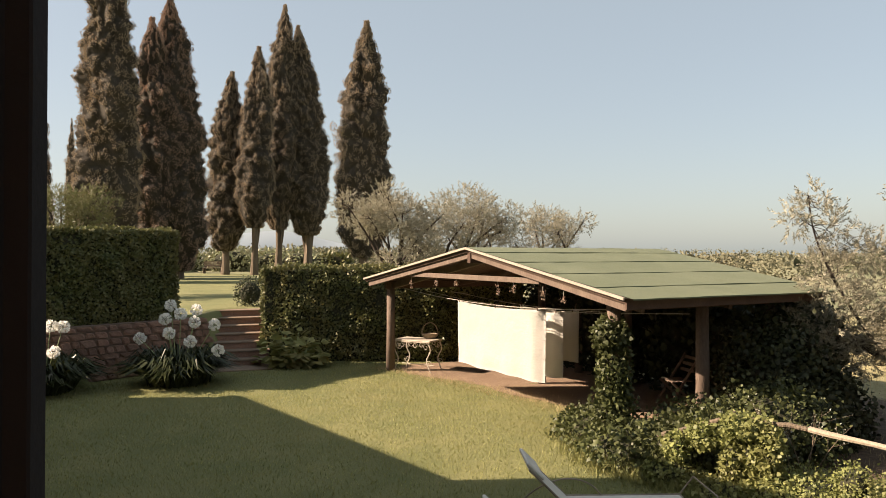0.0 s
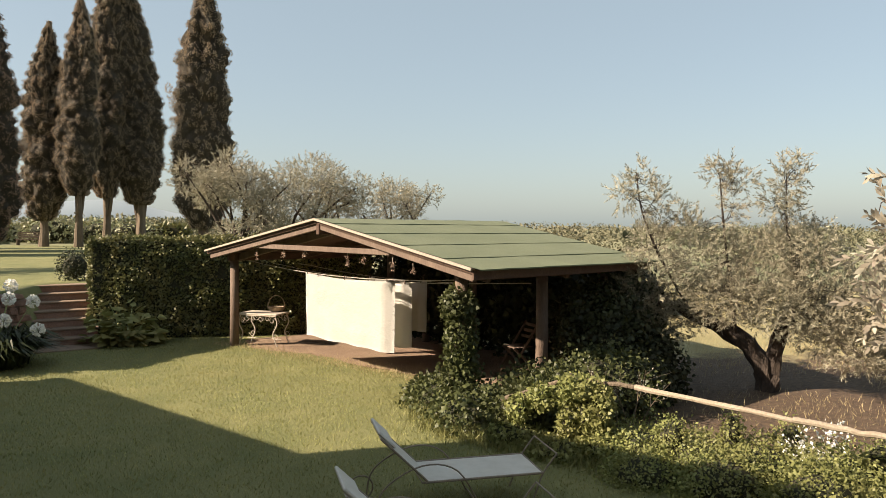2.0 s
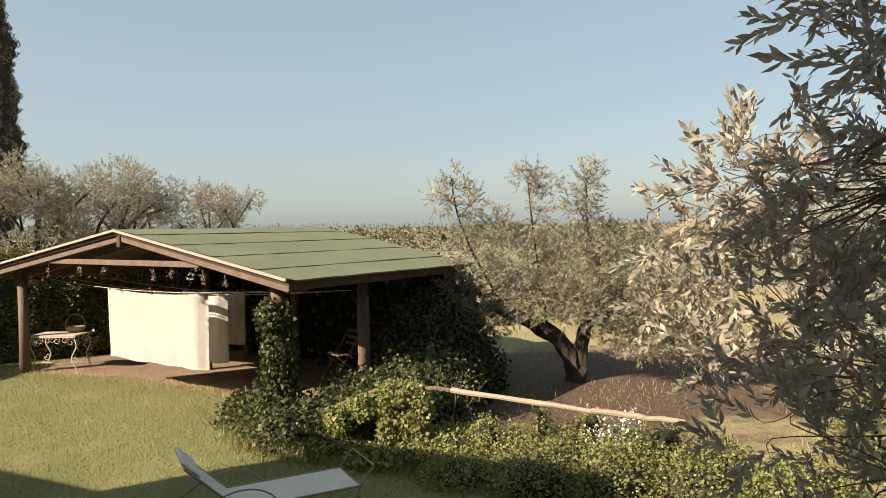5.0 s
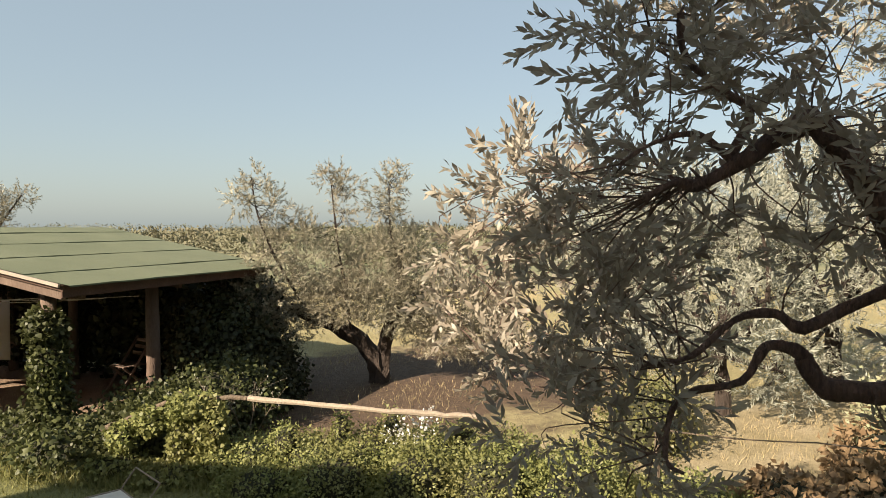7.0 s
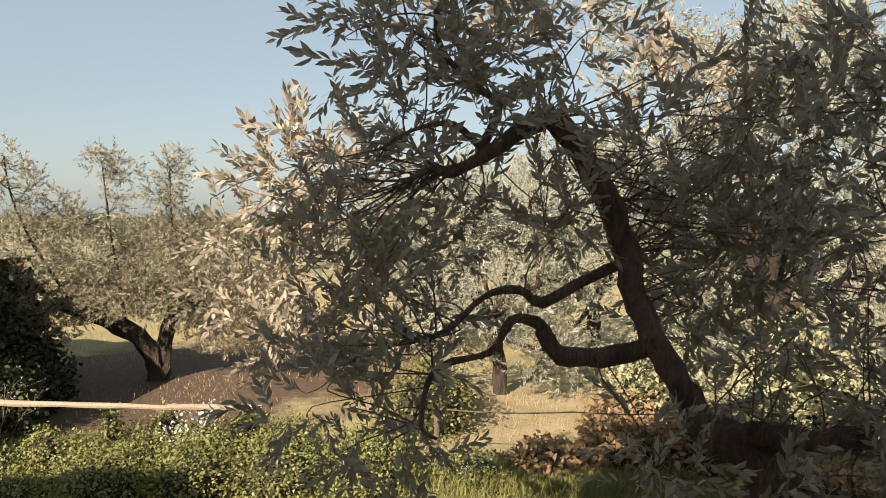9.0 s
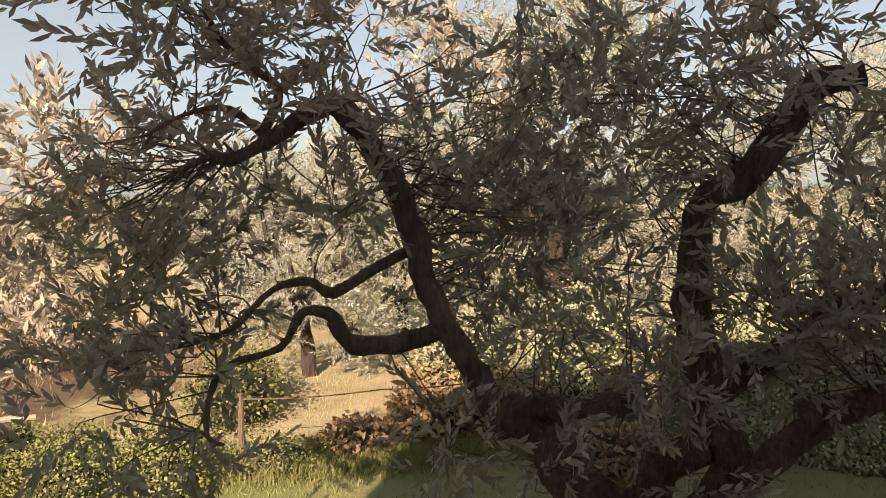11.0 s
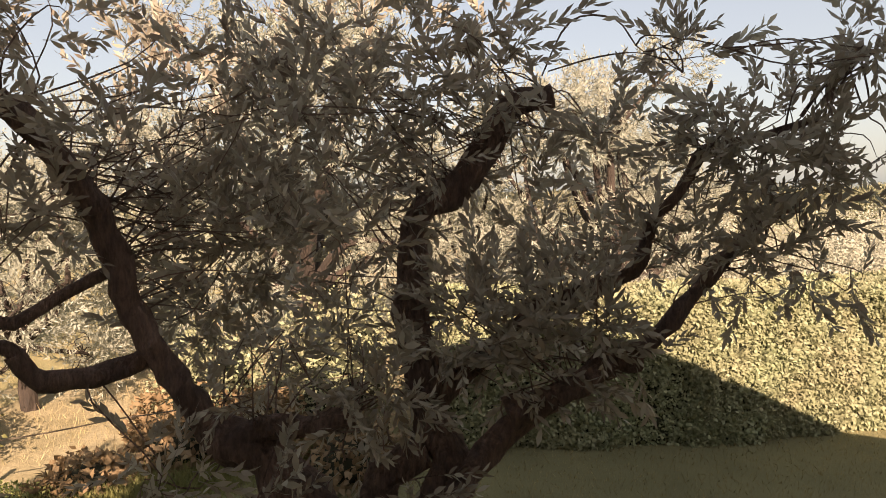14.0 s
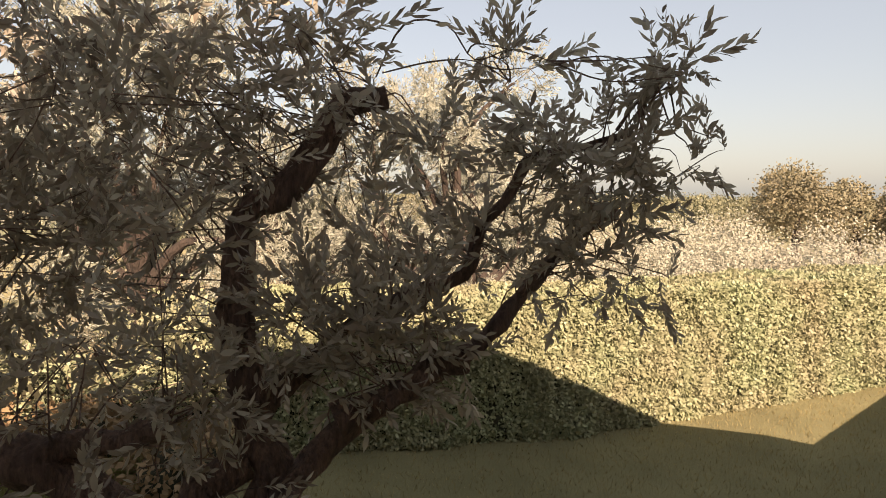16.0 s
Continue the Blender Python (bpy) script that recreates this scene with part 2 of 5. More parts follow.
def tri_mesh(name, verts, tris, smooth=False):
    """A mesh of triangles from arrays."""
    me = bpy.data.meshes.new(name)
    verts, tris = np.asarray(verts, np.float32), np.asarray(tris, np.int32)
    n = len(tris)
    me.vertices.add(len(verts))
    me.vertices.foreach_set("co", verts.ravel())
    me.loops.add(n * 3)
    me.loops.foreach_set("vertex_index", tris.ravel())
    me.polygons.add(n)
    me.polygons.foreach_set("loop_start", np.arange(0, n * 3, 3, dtype=np.int32))
    if smooth:
        me.polygons.foreach_set("use_smooth", np.ones(n, bool))
    me.update(calc_edges=True)
    return me


def unit(v):
    return v / (np.linalg.norm(v, axis=-1, keepdims=True) + 1e-9)


def scatter(name, template, at, along, up, size, mat, parent=None, label="", origin=(0, 0, 0)):
    """Copies of a small template (its y along, z up) joined into one mesh."""
    tv, tt = template
    at, along = np.asarray(at, float), unit(np.asarray(along, float))
    x = unit(np.cross(along, np.asarray(up, float)))
    z = np.cross(x, along)
    s = np.broadcast_to(np.asarray(size, float), (len(at),))[:, None, None]
    v = (tv[None, :, 0:1] * x[:, None] + tv[None, :, 1:2] * along[:, None] + tv[None, :, 2:3] * z[:, None]) * s + at[:, None] - np.asarray(origin, float)
    t = tt[None] + (np.arange(len(at)) * len(tv))[:, None, None]
    return link_mesh(name, tri_mesh(name, v.reshape(-1, 3), t.reshape(-1, 3)), mat, parent, label)


def lance(length=1.0, width=0.22, fold=0.05, bend=0.1):
    """A narrow leaf."""
    w = width / 2
    v = [(0, 0, 0), (-w * .8, .3, fold), (w * .8, .3, fold), (-w, .62, fold - bend * .3), (w, .62, fold - bend * .3), (0, 1, -bend)]
    return np.array(v) * length, np.array([(0, 2, 1), (1, 2, 3), (2, 4, 3), (3, 4, 5)])


def broad(width=0.8, fold=0.12):
    w = width / 2
    v = [(0, 0, 0), (-w, .4, fold), (w, .4, fold), (0, 1, -.08)]
    return np.array(v), np.array([(0, 2, 1), (1, 2, 3)])


def sprig(seed, pairs=8, leaf=0.26, fine=True):
    """A shoot one unit long with pairs of narrow leaves."""
    r = np.random.default_rng(seed)
    lv, lt = lance(1, 0.30) if fine else (broad(0.26, 0.03))
    vs, ts, n = [], [], 0
    st = [(-.008, 0, 0), (.008, 0, 0), (0, 0, .014), (0, .98, 0)]
    vs.append(np.array(st)); ts.append(np.array([(0, 1, 3), (1, 2, 3), (2, 0, 3)])); n = 4
    for i in range(pairs):
        y = 0.12 + 0.86 * i / (pairs - 1)
        for side in (-1, 1):
            a = r.uniform(0.35, 0.85)
            tw = (math.pi / 2 if i % 2 else 0.0) + r.uniform(-.5, .5)
            d = np.array((side * math.sin(a) * math.cos(tw), math.cos(a), side * math.sin(a) * math.sin(tw)))
            upv = r.normal(size=3)
            x = unit(np.cross(d, upv)); z = np.cross(x, d)
            L = leaf * r.uniform(.75, 1.15) * (1.0 - 0.35 * max(0, i / pairs - .6))
            vs.append((lv[:, 0:1] * x + lv[:, 1:2] * d + lv[:, 2:3] * z) * L + np.array((0, y, 0)))
            ts.append(lt + n); n += len(lv)
    return np.concatenate(vs), np.concatenate(ts)


def tube(bm, pts, radii, n=8, lumps=0.0, close=True):
    """A tapered limb along points."""
    pts = [Vector(p) for p in pts]
    rings, side = [], None
    for i, p in enumerate(pts):
        d = (pts[min(i + 1, len(pts) - 1)] - pts[max(i - 1, 0)]).normalized()
        side = (side - d * side.dot(d)).normalized() if side is not None and (side - d * side.dot(d)).length > 1e-4 else d.orthogonal().normalized()
        other = d.cross(side)
        ring = []
        for k in range(n):
            a = 2 * math.pi * k / n
            o = side * math.cos(a) + other * math.sin(a)
            q = p + o * radii[i]
            if lumps:
                q += o * radii[i] * lumps * (noise.noise(q * 9) + (.5 * noise.noise(Vector((q.x * 40, q.y * 40, q.z * 9))) if n > 12 else 0))
            ring.append(bm.verts.new(q))
        rings.append(ring)
    for a, b in zip(rings, rings[1:]):
        for k in range(n):
            bm.faces.new((a[k], a[(k + 1) % n], b[(k + 1) % n], b[k]))
    if close:
        bm.faces.new(rings[0][::-1]); bm.faces.new(rings[-1])


def smooth_path(pts, radii, steps=5):
    """A soft curve through points, with its radii."""
    P = [Vector(p) for p in pts]
    out, rad = [], []
    for i in range(len(P) - 1):
        a, b, c, d = P[max(i - 1, 0)], P[i], P[i + 1], P[min(i + 2, len(P) - 1)]
        for k in range(steps):
            t = k / steps
            out.append(0.5 * (2 * b + (c - a) * t + (2 * a - 5 * b + 4 * c - d) * t * t + (3 * b - a - 3 * c + d) * t ** 3))
            rad.append(radii[i] + (radii[i + 1] - radii[i]) * t)
    return out + [P[-1]], rad + [radii[-1]]


def box(bm, lo, hi, m=None, bevel=0.0):
    ret = bmesh.ops.create_cube(bm, size=1, matrix=(m or Matrix()) @ Matrix.Translation([(a + b) / 2 for a, b in zip(lo, hi)]) @ Matrix.Diagonal([b - a for a, b in zip(lo, hi)] + [1]))
    if bevel:
        bmesh.ops.bevel(bm, geom=list({e for v in ret["verts"] for e in v.link_edges}), offset=bevel, segments=1, affect="EDGES")
    return bm


def beam(bm, a, b, w, h):
    """A squared timber from a to b, h high."""
    a, b = Vector(a), Vector(b)
    d = (b - a).normalized()
    x = d.cross(Vector((0, 0, 1))).normalized() if abs(d.z) < 0.99 else Vector((1, 0, 0))
    z = x.cross(d)
    m = Matrix((x, d, z)).transposed().to_4x4()
    m.translation = (a + b) / 2
    return box(bm, (-w / 2, -(b - a).length / 2, -h / 2), (w / 2, (b - a).length / 2, h / 2), m, min(w, h) * 0.08)


def in_ball(n, c, r, shell=0.0):
    d = unit(RNG.normal(size=(n, 3)))
    rad = RNG.uniform(shell ** 3, 1, n) ** (1 / 3)
    return np.asarray(c) + d * rad[:, None] * np.asarray(r), d


SPRIG_FINE = [sprig(i, 8, 0.33) for i in range(4)]
SPRIG_FAR = [sprig(10 + i, 7, 0.34, False) for i in range(3)]
LEAF = broad(0.62)
IVY = (np.array([(0, 0, 0), (-.45, .25, .06), (-.3, .65, .0), (0, 1, -.1), (.3, .65, 0), (.45, .25, .06)]), np.array([(0, 5, 1), (1, 5, 4), (1, 4, 2), (2, 4, 3)]))
THIN = (np.array([(-.045, 0, 0), (.045, 0, 0), (0, 1, .2)]), np.array([(0, 1, 2)]))
BLADE = (np.array([(-.12, 0, 0), (.12, 0, 0), (0, 1, .15)]), np.array([(0, 1, 2)]))

# ---- ground ----
WALL_A, WALL_B = Vector((-10.6, 11.3)), Vector((-5.75, 17.3))     # foot of the retaining wall
TERRACE = 1.22


def behind_wall(x, y):
    d = WALL_B - WALL_A
    return ((x - WALL_A.x) * -d.y + (y - WALL_A.y) * d.x) / d.length


def ground_z(x, y):
    up = 0.0
    if (behind_wall(x, y) > 0.25 and x < -5.9) or (y > 19.75 and x < -0.3) or (y > 19.0 and -4.5 < x < -0.3):
        up = TERRACE
    if x > -2.0 and y > 19.0:
        up *= max(0.0, 1 - max(0.0, (x + 2.0)) / 3.0)
    far = math.hypot(x, y)
    drop = -min(2.2, max(0.0, (far - 26) * 0.05)) if x > -2 else -min(2.0, max(0.0, (far - 75) * 0.04))
    rough = 0.02 * noise.noise((x * .5, y * .5, 0)) if far < 40 else 0.0
    return up + drop + rough


def build_ground():
    near = list(np.arange(-26, 30.01, 0.5))
    out = [-4500, -3000, -2000, -1200, -800, -500, -320, -220, -150, -110, -85, -65, -50, -40, -33]
    xs = out + near + [-v for v in out[::-1]]
    ys = [v for v in out] + list(np.arange(-26, 32.01, 0.5)) + [36, 41, 48, 56, 65, 76, 88, 110, 150, 220, 320, 500, 800, 1200, 2000, 3000, 4500]
    verts = [(x, y, ground_z(x, y)) for y in ys for x in xs]
    n = len(xs)
    me = bpy.data.meshes.new("ground")
    me.from_pydata(verts, [], [(j * n + i, j * n + i + 1, (j + 1) * n + i + 1, (j + 1) * n + i) for j in range(len(ys) - 1) for i in range(n - 1)])
    me.materials.append(M_LAWN); me.materials.append(M_FIELD); me.materials.append(M_DIRT); me.materials.append(M_ORCHARD); me.materials.append(M_LAWN_SHADE)
    for p in me.polygons:
        x, y, _ = p.center
        fence = y < 9.3 - 1.25 * (x - 2.5) if y > 2 else x < 8.5
        if math.hypot(x, y) > 60:
            p.material_index = 1
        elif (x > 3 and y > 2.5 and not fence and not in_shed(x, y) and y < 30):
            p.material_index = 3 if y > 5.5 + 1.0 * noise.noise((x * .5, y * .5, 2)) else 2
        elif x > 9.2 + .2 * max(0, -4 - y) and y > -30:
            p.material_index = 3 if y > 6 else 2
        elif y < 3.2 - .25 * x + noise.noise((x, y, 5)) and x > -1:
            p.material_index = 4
        p.use_smooth = True
    ob = new("ground", me)
    tagged(ob, "mown lawn, bare earth and fields running to the horizon", "ground", kind="structure")


SHED_O, SHED_U, SHED_V = Vector((0.29, 13.0, 0)), Vector((0.482, -0.876, 0)), Vector((0.876, 0.482, 0))


def shed_at(u, v, z=0.0):
    return SHED_O + SHED_U * u + SHED_V * v + Vector((0, 0, z))


def in_shed(x, y):
    d = Vector((x, y, 0)) - SHED_O
    u = d.dot(SHED_U)
    return -4.4 < u < 3.9 and 1.4 + (.2 * u if u < 0 else .12 * u) < d.dot(SHED_V) < 4.9


build_ground()


def earth_floor():
    """Trodden earth under the shed, with a ragged edge."""
    bm = bmesh.new()
    ring = []
    for k in range(96):
        a = 2 * math.pi * k / 96
        u, v = -.2 + 4.3 * max(-1, min(1, 1.25 * math.cos(a))), 2.2 + 2.75 * max(-1, min(1, 1.25 * math.sin(a)))
        if v < 2.2:
            lo = 1.5 + (.2 * u if u < 0 else .12 * u)
            v = lo + (v + .55) / 2.75 * (2.2 - lo)
        q = shed_at(u, v) * 1.0
        w = .22 * noise.noise(q * .9) + .12 * noise.noise(q * 4)
        ring.append(bm.verts.new(shed_at(u * (1 + w * .2), v + w, .012)))
    bm.faces.new(ring)
    bmesh.ops.triangulate(bm, faces=bm.faces)
    tagged(part("earth_floor", bm, M_EARTH), "trodden reddish earth floor under the shed", "floor", kind="structure")


earth_floor()


def far_hill():
    bm = bmesh.new()
    top = []
    for i in range(60):
        a = radians(55 - i * 1.05)
        h = 18 + 95 * math.exp(-((math.degrees(a) - 12.5) / 5.5) ** 2) + 45 * math.exp(-((math.degrees(a) - 22) / 7) ** 2) + 8 * noise.noise((i * .35, 0, 0))
        d = Vector((-math.sin(a), math.cos(a), 0)) * 3600
        top.append((bm.verts.new(d + Vector((0, 0, -20))), bm.verts.new(d * 1.02 + Vector((0, 0, h))), bm.verts.new(d * 1.15 + Vector((0, 0, -20)))))
    for a, b in zip(top, top[1:]):
        bm.faces.new((a[0], b[0], b[1], a[1])); bm.faces.new((a[1], b[1], b[2], a[2]))
    tagged(part("backdrop_hill", bm, M_HILL, smooth=True), "low far hills, blue-grey with haze put in their colour", "hills", kind="structure")
    bm = bmesh.new()
    vs = []
    for i in range(40):
        a = radians(5 - i * 4)
        d = Vector((-math.sin(a), math.cos(a), 0))
        vs.append((bm.verts.new(d * 2600 + Vector((0, 0, -4))), bm.verts.new(d * 4700 + Vector((0, 0, 1)))))
    for a, b in zip(vs, vs[1:]):
        bm.faces.new((a[0], b[0], b[1], a[1]))
    tagged(part("backdrop_sea", bm, M_SEA), "pale strip of sea under the sky, haze put in its colour", "sea", kind="structure")


far_hill()


def leaf_heap(name, centres, leaf, mat, parent, template=LEAF, density=1.0, label="", outward=0.7, origin=(0, 0, 0)):
    """Leaves over rounded masses: (centre, radii, count)."""
    at, al, up = [], [], []
    for c, r, n in centres:
        p, d = in_ball(int(n * density), c, r, 0.72)
        p += RNG.normal(size=p.shape) * np.asarray(r) * .13
        p[:, 2] = np.maximum(p[:, 2], 0.02)
        at.append(p)
        al.append(unit(d * outward + RNG.normal(size=d.shape) * .55 + np.array((0, 0, -.15))))
        up.append(unit(d + RNG.normal(size=d.shape) * .5))
    at, al, up = map(np.concatenate, (at, al, up))
    return scatter(name, template, at, al, up, leaf * RNG.uniform(.6, 1.25, len(at)), mat, parent, label, origin)


def far_trees():
    """Tree belts over the far plain."""
    at, al = [], []
    for belt in range(230):
        a, d = radians(RNG.uniform(-165, 42)), RNG.uniform(75, 420) if belt < 180 else RNG.uniform(420, 1500)
        if math.degrees(a) > 2 and d < 100:
            d += 60
        c = np.array((-math.sin(a) * d, math.cos(a) * d, 0.0))
        c[2] = ground_z(c[0], c[1])
        across = np.array((math.cos(a), math.sin(a), 0))
        k = int(RNG.integers(3, 12)) if d < 420 else 16
        for i in range(k):
            q = c + across * (i - k / 2) * d * 0.014 + RNG.normal(size=3) * (d * .01, d * .01, 0)
            r = min(3.2, d * RNG.uniform(.013, .022)) if d < 420 else d * .007
            p, dd = in_ball(150 if d < 420 else 40, q + (0, 0, r * .8), (r * 1.3, r * 1.3, r), 0.6)
            at.append(np.c_[p, np.full(len(p), r * .28)]); al.append(dd)
    at, al = np.concatenate(at), np.concatenate(al)
    ob = scatter("far_woods", LEAF, at[:, :3], unit(al + RNG.normal(size=al.shape) * .6), al + RNG.normal(size=al.shape) * .3, at[:, 3], M_FARTREE)
    tagged(ob, "distant belts of dark green trees on the plain", "woods", kind="stuff")


far_trees()


def grass():
    n = 520000
    p = np.c_[RNG.uniform(-8, 10.4, n), RNG.uniform(-14, 18.2, n), np.zeros(n)]
    p = p[(p[:, 0] < 8.3) | (p[:, 0] < 8.0 - .19 * (p[:, 1] + 4))]
    n = len(p)
    p = p[(p[:, 1] > 2.5) | (RNG.random(n) < .6)]
    keep = [(not in_shed(x, y)) and behind_wall(x, y) < 0 and (x < 2.1 or y < 9.5 - 1.2 * (x - 2.5) or y < 2.0) and not (x < .4 - .77 * y) and y < 18.2 for x, y, _ in p]
    p = p[np.array(keep)]
    p[:, 2] = [ground_z(x, y) - 0.005 for x, y, _ in p]
    d = RNG.normal(size=p.shape) * .45 + (0, 0, 1)
    # blades towards the house get the colour with shade in it
    size, in_shade = RNG.uniform(.022, .055, len(p)), p[:, 1] < 3.0 - .25 * p[:, 0] + RNG.normal(size=len(p)) * .5
    tagged(scatter("grass", BLADE, p[~in_shade], d[~in_shade], RNG.normal(size=p[~in_shade].shape), size[~in_shade], M_GRASS), "short mown green lawn grass", "grass", kind="stuff")
    tagged(scatter("shade_brown_grass", BLADE, p[in_shade], d[in_shade], RNG.normal(size=p[in_shade].shape), size[in_shade], M_GRASS_SHADE), "lawn grass by the house, the shade's brown cast in its colour", "grass", kind="stuff")
    n = 260000
    p = np.c_[RNG.uniform(2.5, 30, n), RNG.uniform(2, 32, n), np.zeros(n)]
    keep = [(not in_shed(x, y)) and y > 9.0 - 1.2 * (x - 2.5) and RNG.random() < (.35 + noise.noise((x * .6, y * .6, 3))) * (.5 if math.hypot((x - 8.6) * .72, y - 8.9) < 3.3 else 1) for x, y, _ in p]
    p = p[np.array(keep)]
    p[:, 2] = [ground_z(x, y) - 0.01 for x, y, _ in p]
    d = RNG.normal(size=p.shape) * .4 + (0, 0, 1)
    tagged(scatter("dry_grass", THIN, p, d, RNG.normal(size=p.shape), RNG.uniform(.04, .13, len(p)), M_DRY), "sparse straw-coloured dry grass on bare earth", "grass", kind="stuff")
    n = 5200
    u = RNG.uniform(-4.5, 3.6, n)
    v = 1.42 + np.where(u < 0, .2, .12) * u + RNG.normal(size=n) * .2 - .05
    p = np.array([tuple(shed_at(a, b, .0)) for a, b in zip(u, v)])
    d = RNG.normal(size=p.shape) * .6 + (0, 0, 1)
    tagged(scatter("edge_grass", THIN, p, d, RNG.normal(size=p.shape), RNG.uniform(.03, .10, n), M_DRY), "ragged dry grass where the lawn meets bare earth", "grass", kind="stuff")


grass()

# ---- house from whose window the garden is seen ----
HN, HW = Vector((0.79, 0.613, 0)), Vector((-0.613, 0.79, 0))      # outward, and along the front


def house_pt(y, z, out=-0.33):
    """A place on the front at that y."""
    x = (out - HN.y * y) / HN.x
    return Vector((x, y, z))


def house():
    h = empty("house", (-3, -2.4, 0), "plastered farmhouse with clay roof and an open window", "house")
    inv = Matrix.Translation((3, 2.4, 0))

    def prism(name, prof, mat, front, depth, label=""):
        bm = bmesh.new()
        a = [bm.verts.new(inv @ house_pt(y, z, front)) for y, z in prof]
        b = [bm.verts.new(inv @ (house_pt(y, z, front) - HN * depth)) for y, z in prof]
        bm.faces.new(a); bm.faces.new(b[::-1])
        for i in range(len(a)):
            j = (i + 1) % len(a)
            bm.faces.new((a[i], b[i], b[j], a[j]))
        bmesh.ops.recalc_face_normals(bm, faces=bm.faces)
        return part(name, bm, mat, h, label)
    T = 0.4
    wy0, wy1, s, t = -0.62, 0.70, 1.75, 3.75           # the opening
    prism("wall", [(13.4, 0), (13.4, 3.7), (8.4, 3.7), (8.4, 0)], M_PLASTER, -.33, T)
    prism("wall", [(8.4, 0), (8.4, 5.3), (5.3, 5.2), (5.3, 0)], M_PLASTER, -.33, T)
    prism("wall", [(5.3, 0), (5.3, 4.35), (2.1, 4.35), (2.1, 0)], M_PLASTER, -.33, T)
    prism("wall", [(2.1, 0), (2.1, 5.87), (wy1, 5.68), (wy1, 0)], M_PLASTER, -.33, T)
    prism("wall", [(wy1, 0), (wy1, s), (wy0, s), (wy0, 0)], M_PLASTER, -.33, T)
    prism("wall", [(wy1, t), (wy1, 5.68), (0, 5.58), (wy0, 5.38), (wy0, t)], M_PLASTER, -.33, T)
    prism("wall", [(wy0, 0), (wy0, 5.38), (-2.4, 4.8), (-6.4, 1.35), (-6.4, 0)], M_PLASTER, -.33, T)
    prism("garden_wall", [(-6.4, 0), (-6.4, 1.4), (-10, 1.0), (-26, 1.0), (-26, 0)], M_PLASTER, -.33, T)
    prism("window_sill", [(wy1 + .1, s - .06), (wy1 + .1, s), (wy0 - .1, s), (wy0 - .1, s - .06)], M_STONE, -.28, .45)
    prism("roof", [(13.55, 3.62), (13.55, 3.75), (8.4, 3.75), (8.4, 3.62)], M_TILE, .1, 7.0)
    prism("roof", [(8.5, 5.32), (8.5, 5.42), (5.25, 5.32), (5.25, 5.22)], M_TILE, .1, 7.0)
    prism("roof", [(5.25, 4.37), (5.25, 4.5), (2.15, 4.5), (2.15, 4.37)], M_TILE, .1, 7.0)
    prism("roof", [(2.15, 5.88), (2.15, 6.0), (0, 5.72), (-2.4, 4.9), (-6.4, 1.42), (-6.4, 1.36), (-2.4, 4.82), (0, 5.6)], M_TILE, .1, 7.0)
    prism("wall", [(8.4, 0), (8.4, 5.2), (5.3, 5.1), (5.3, 0)], M_PLASTER, -6.5, T)
    prism("wall", [(5.3, 0), (5.3, 4.3), (2.1, 4.3), (2.1, 0)], M_PLASTER, -6.5, T)
    prism("wall", [(2.1, 0), (2.1, 5.85), (0, 5.55), (-2.4, 4.8), (-2.4, 0)], M_PLASTER, -6.5, T)
    prism("wall", [(5.6, 0), (5.6, 5.2), (5.3, 5.2), (5.3, 0)], M_PLASTER, -.73, 5.77)
    prism("wall", [(2.1, 0), (2.1, 5.85), (1.8, 5.8), (1.8, 0)], M_PLASTER, -.73, 5.77)
    prism("wall", [(13.4, 0), (13.4, 3.6), (8.4, 3.6), (8.4, 0)], M_PLASTER, -6.5, T)
    prism("wall", [(13.4, 0), (13.4, 3.6), (13.0, 3.6), (13.0, 0)], M_PLASTER, -.73, 5.77)
    prism("wall", [(8.4, 0), (8.4, 5.25), (8.1, 5.25), (8.1, 0)], M_PLASTER, -.73, 5.77)
    prism("wall", [(-2.1, 0), (-2.1, 4.8), (-2.4, 4.8), (-2.4, 0)], M_PLASTER, -.73, 5.77)
    prism("floor_slab", [(1.8, .85), (1.8, 1.0), (-2.1, 1.0), (-2.1, .85)], M_STEP, -.73, 5.77)
    # a dark wooden shutter, swung outward
    bm = bmesh.new()
    hinge = house_pt(wy1, 0, -.33)
    end = Vector((-0.719, 1.076, 0))
    a, b = inv @ hinge, inv @ end
    for z0, z1 in ((s, s + .12), (t - .12, t)):
        beam(bm, a + Vector((0, 0, (z0 + z1) / 2)), b + Vector((0, 0, (z0 + z1) / 2)), .04, z1 - z0)
    for k in (0.07, 0.93):
        q = a.lerp(b, k)
        beam(bm, q + Vector((0, 0, s)), q + Vector((0, 0, t)), .075, .045)
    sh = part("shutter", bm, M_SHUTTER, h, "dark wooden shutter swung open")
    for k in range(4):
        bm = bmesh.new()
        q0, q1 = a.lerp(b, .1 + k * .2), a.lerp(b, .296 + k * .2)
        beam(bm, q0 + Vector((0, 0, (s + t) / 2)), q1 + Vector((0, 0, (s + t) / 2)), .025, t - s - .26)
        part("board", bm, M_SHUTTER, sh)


house()


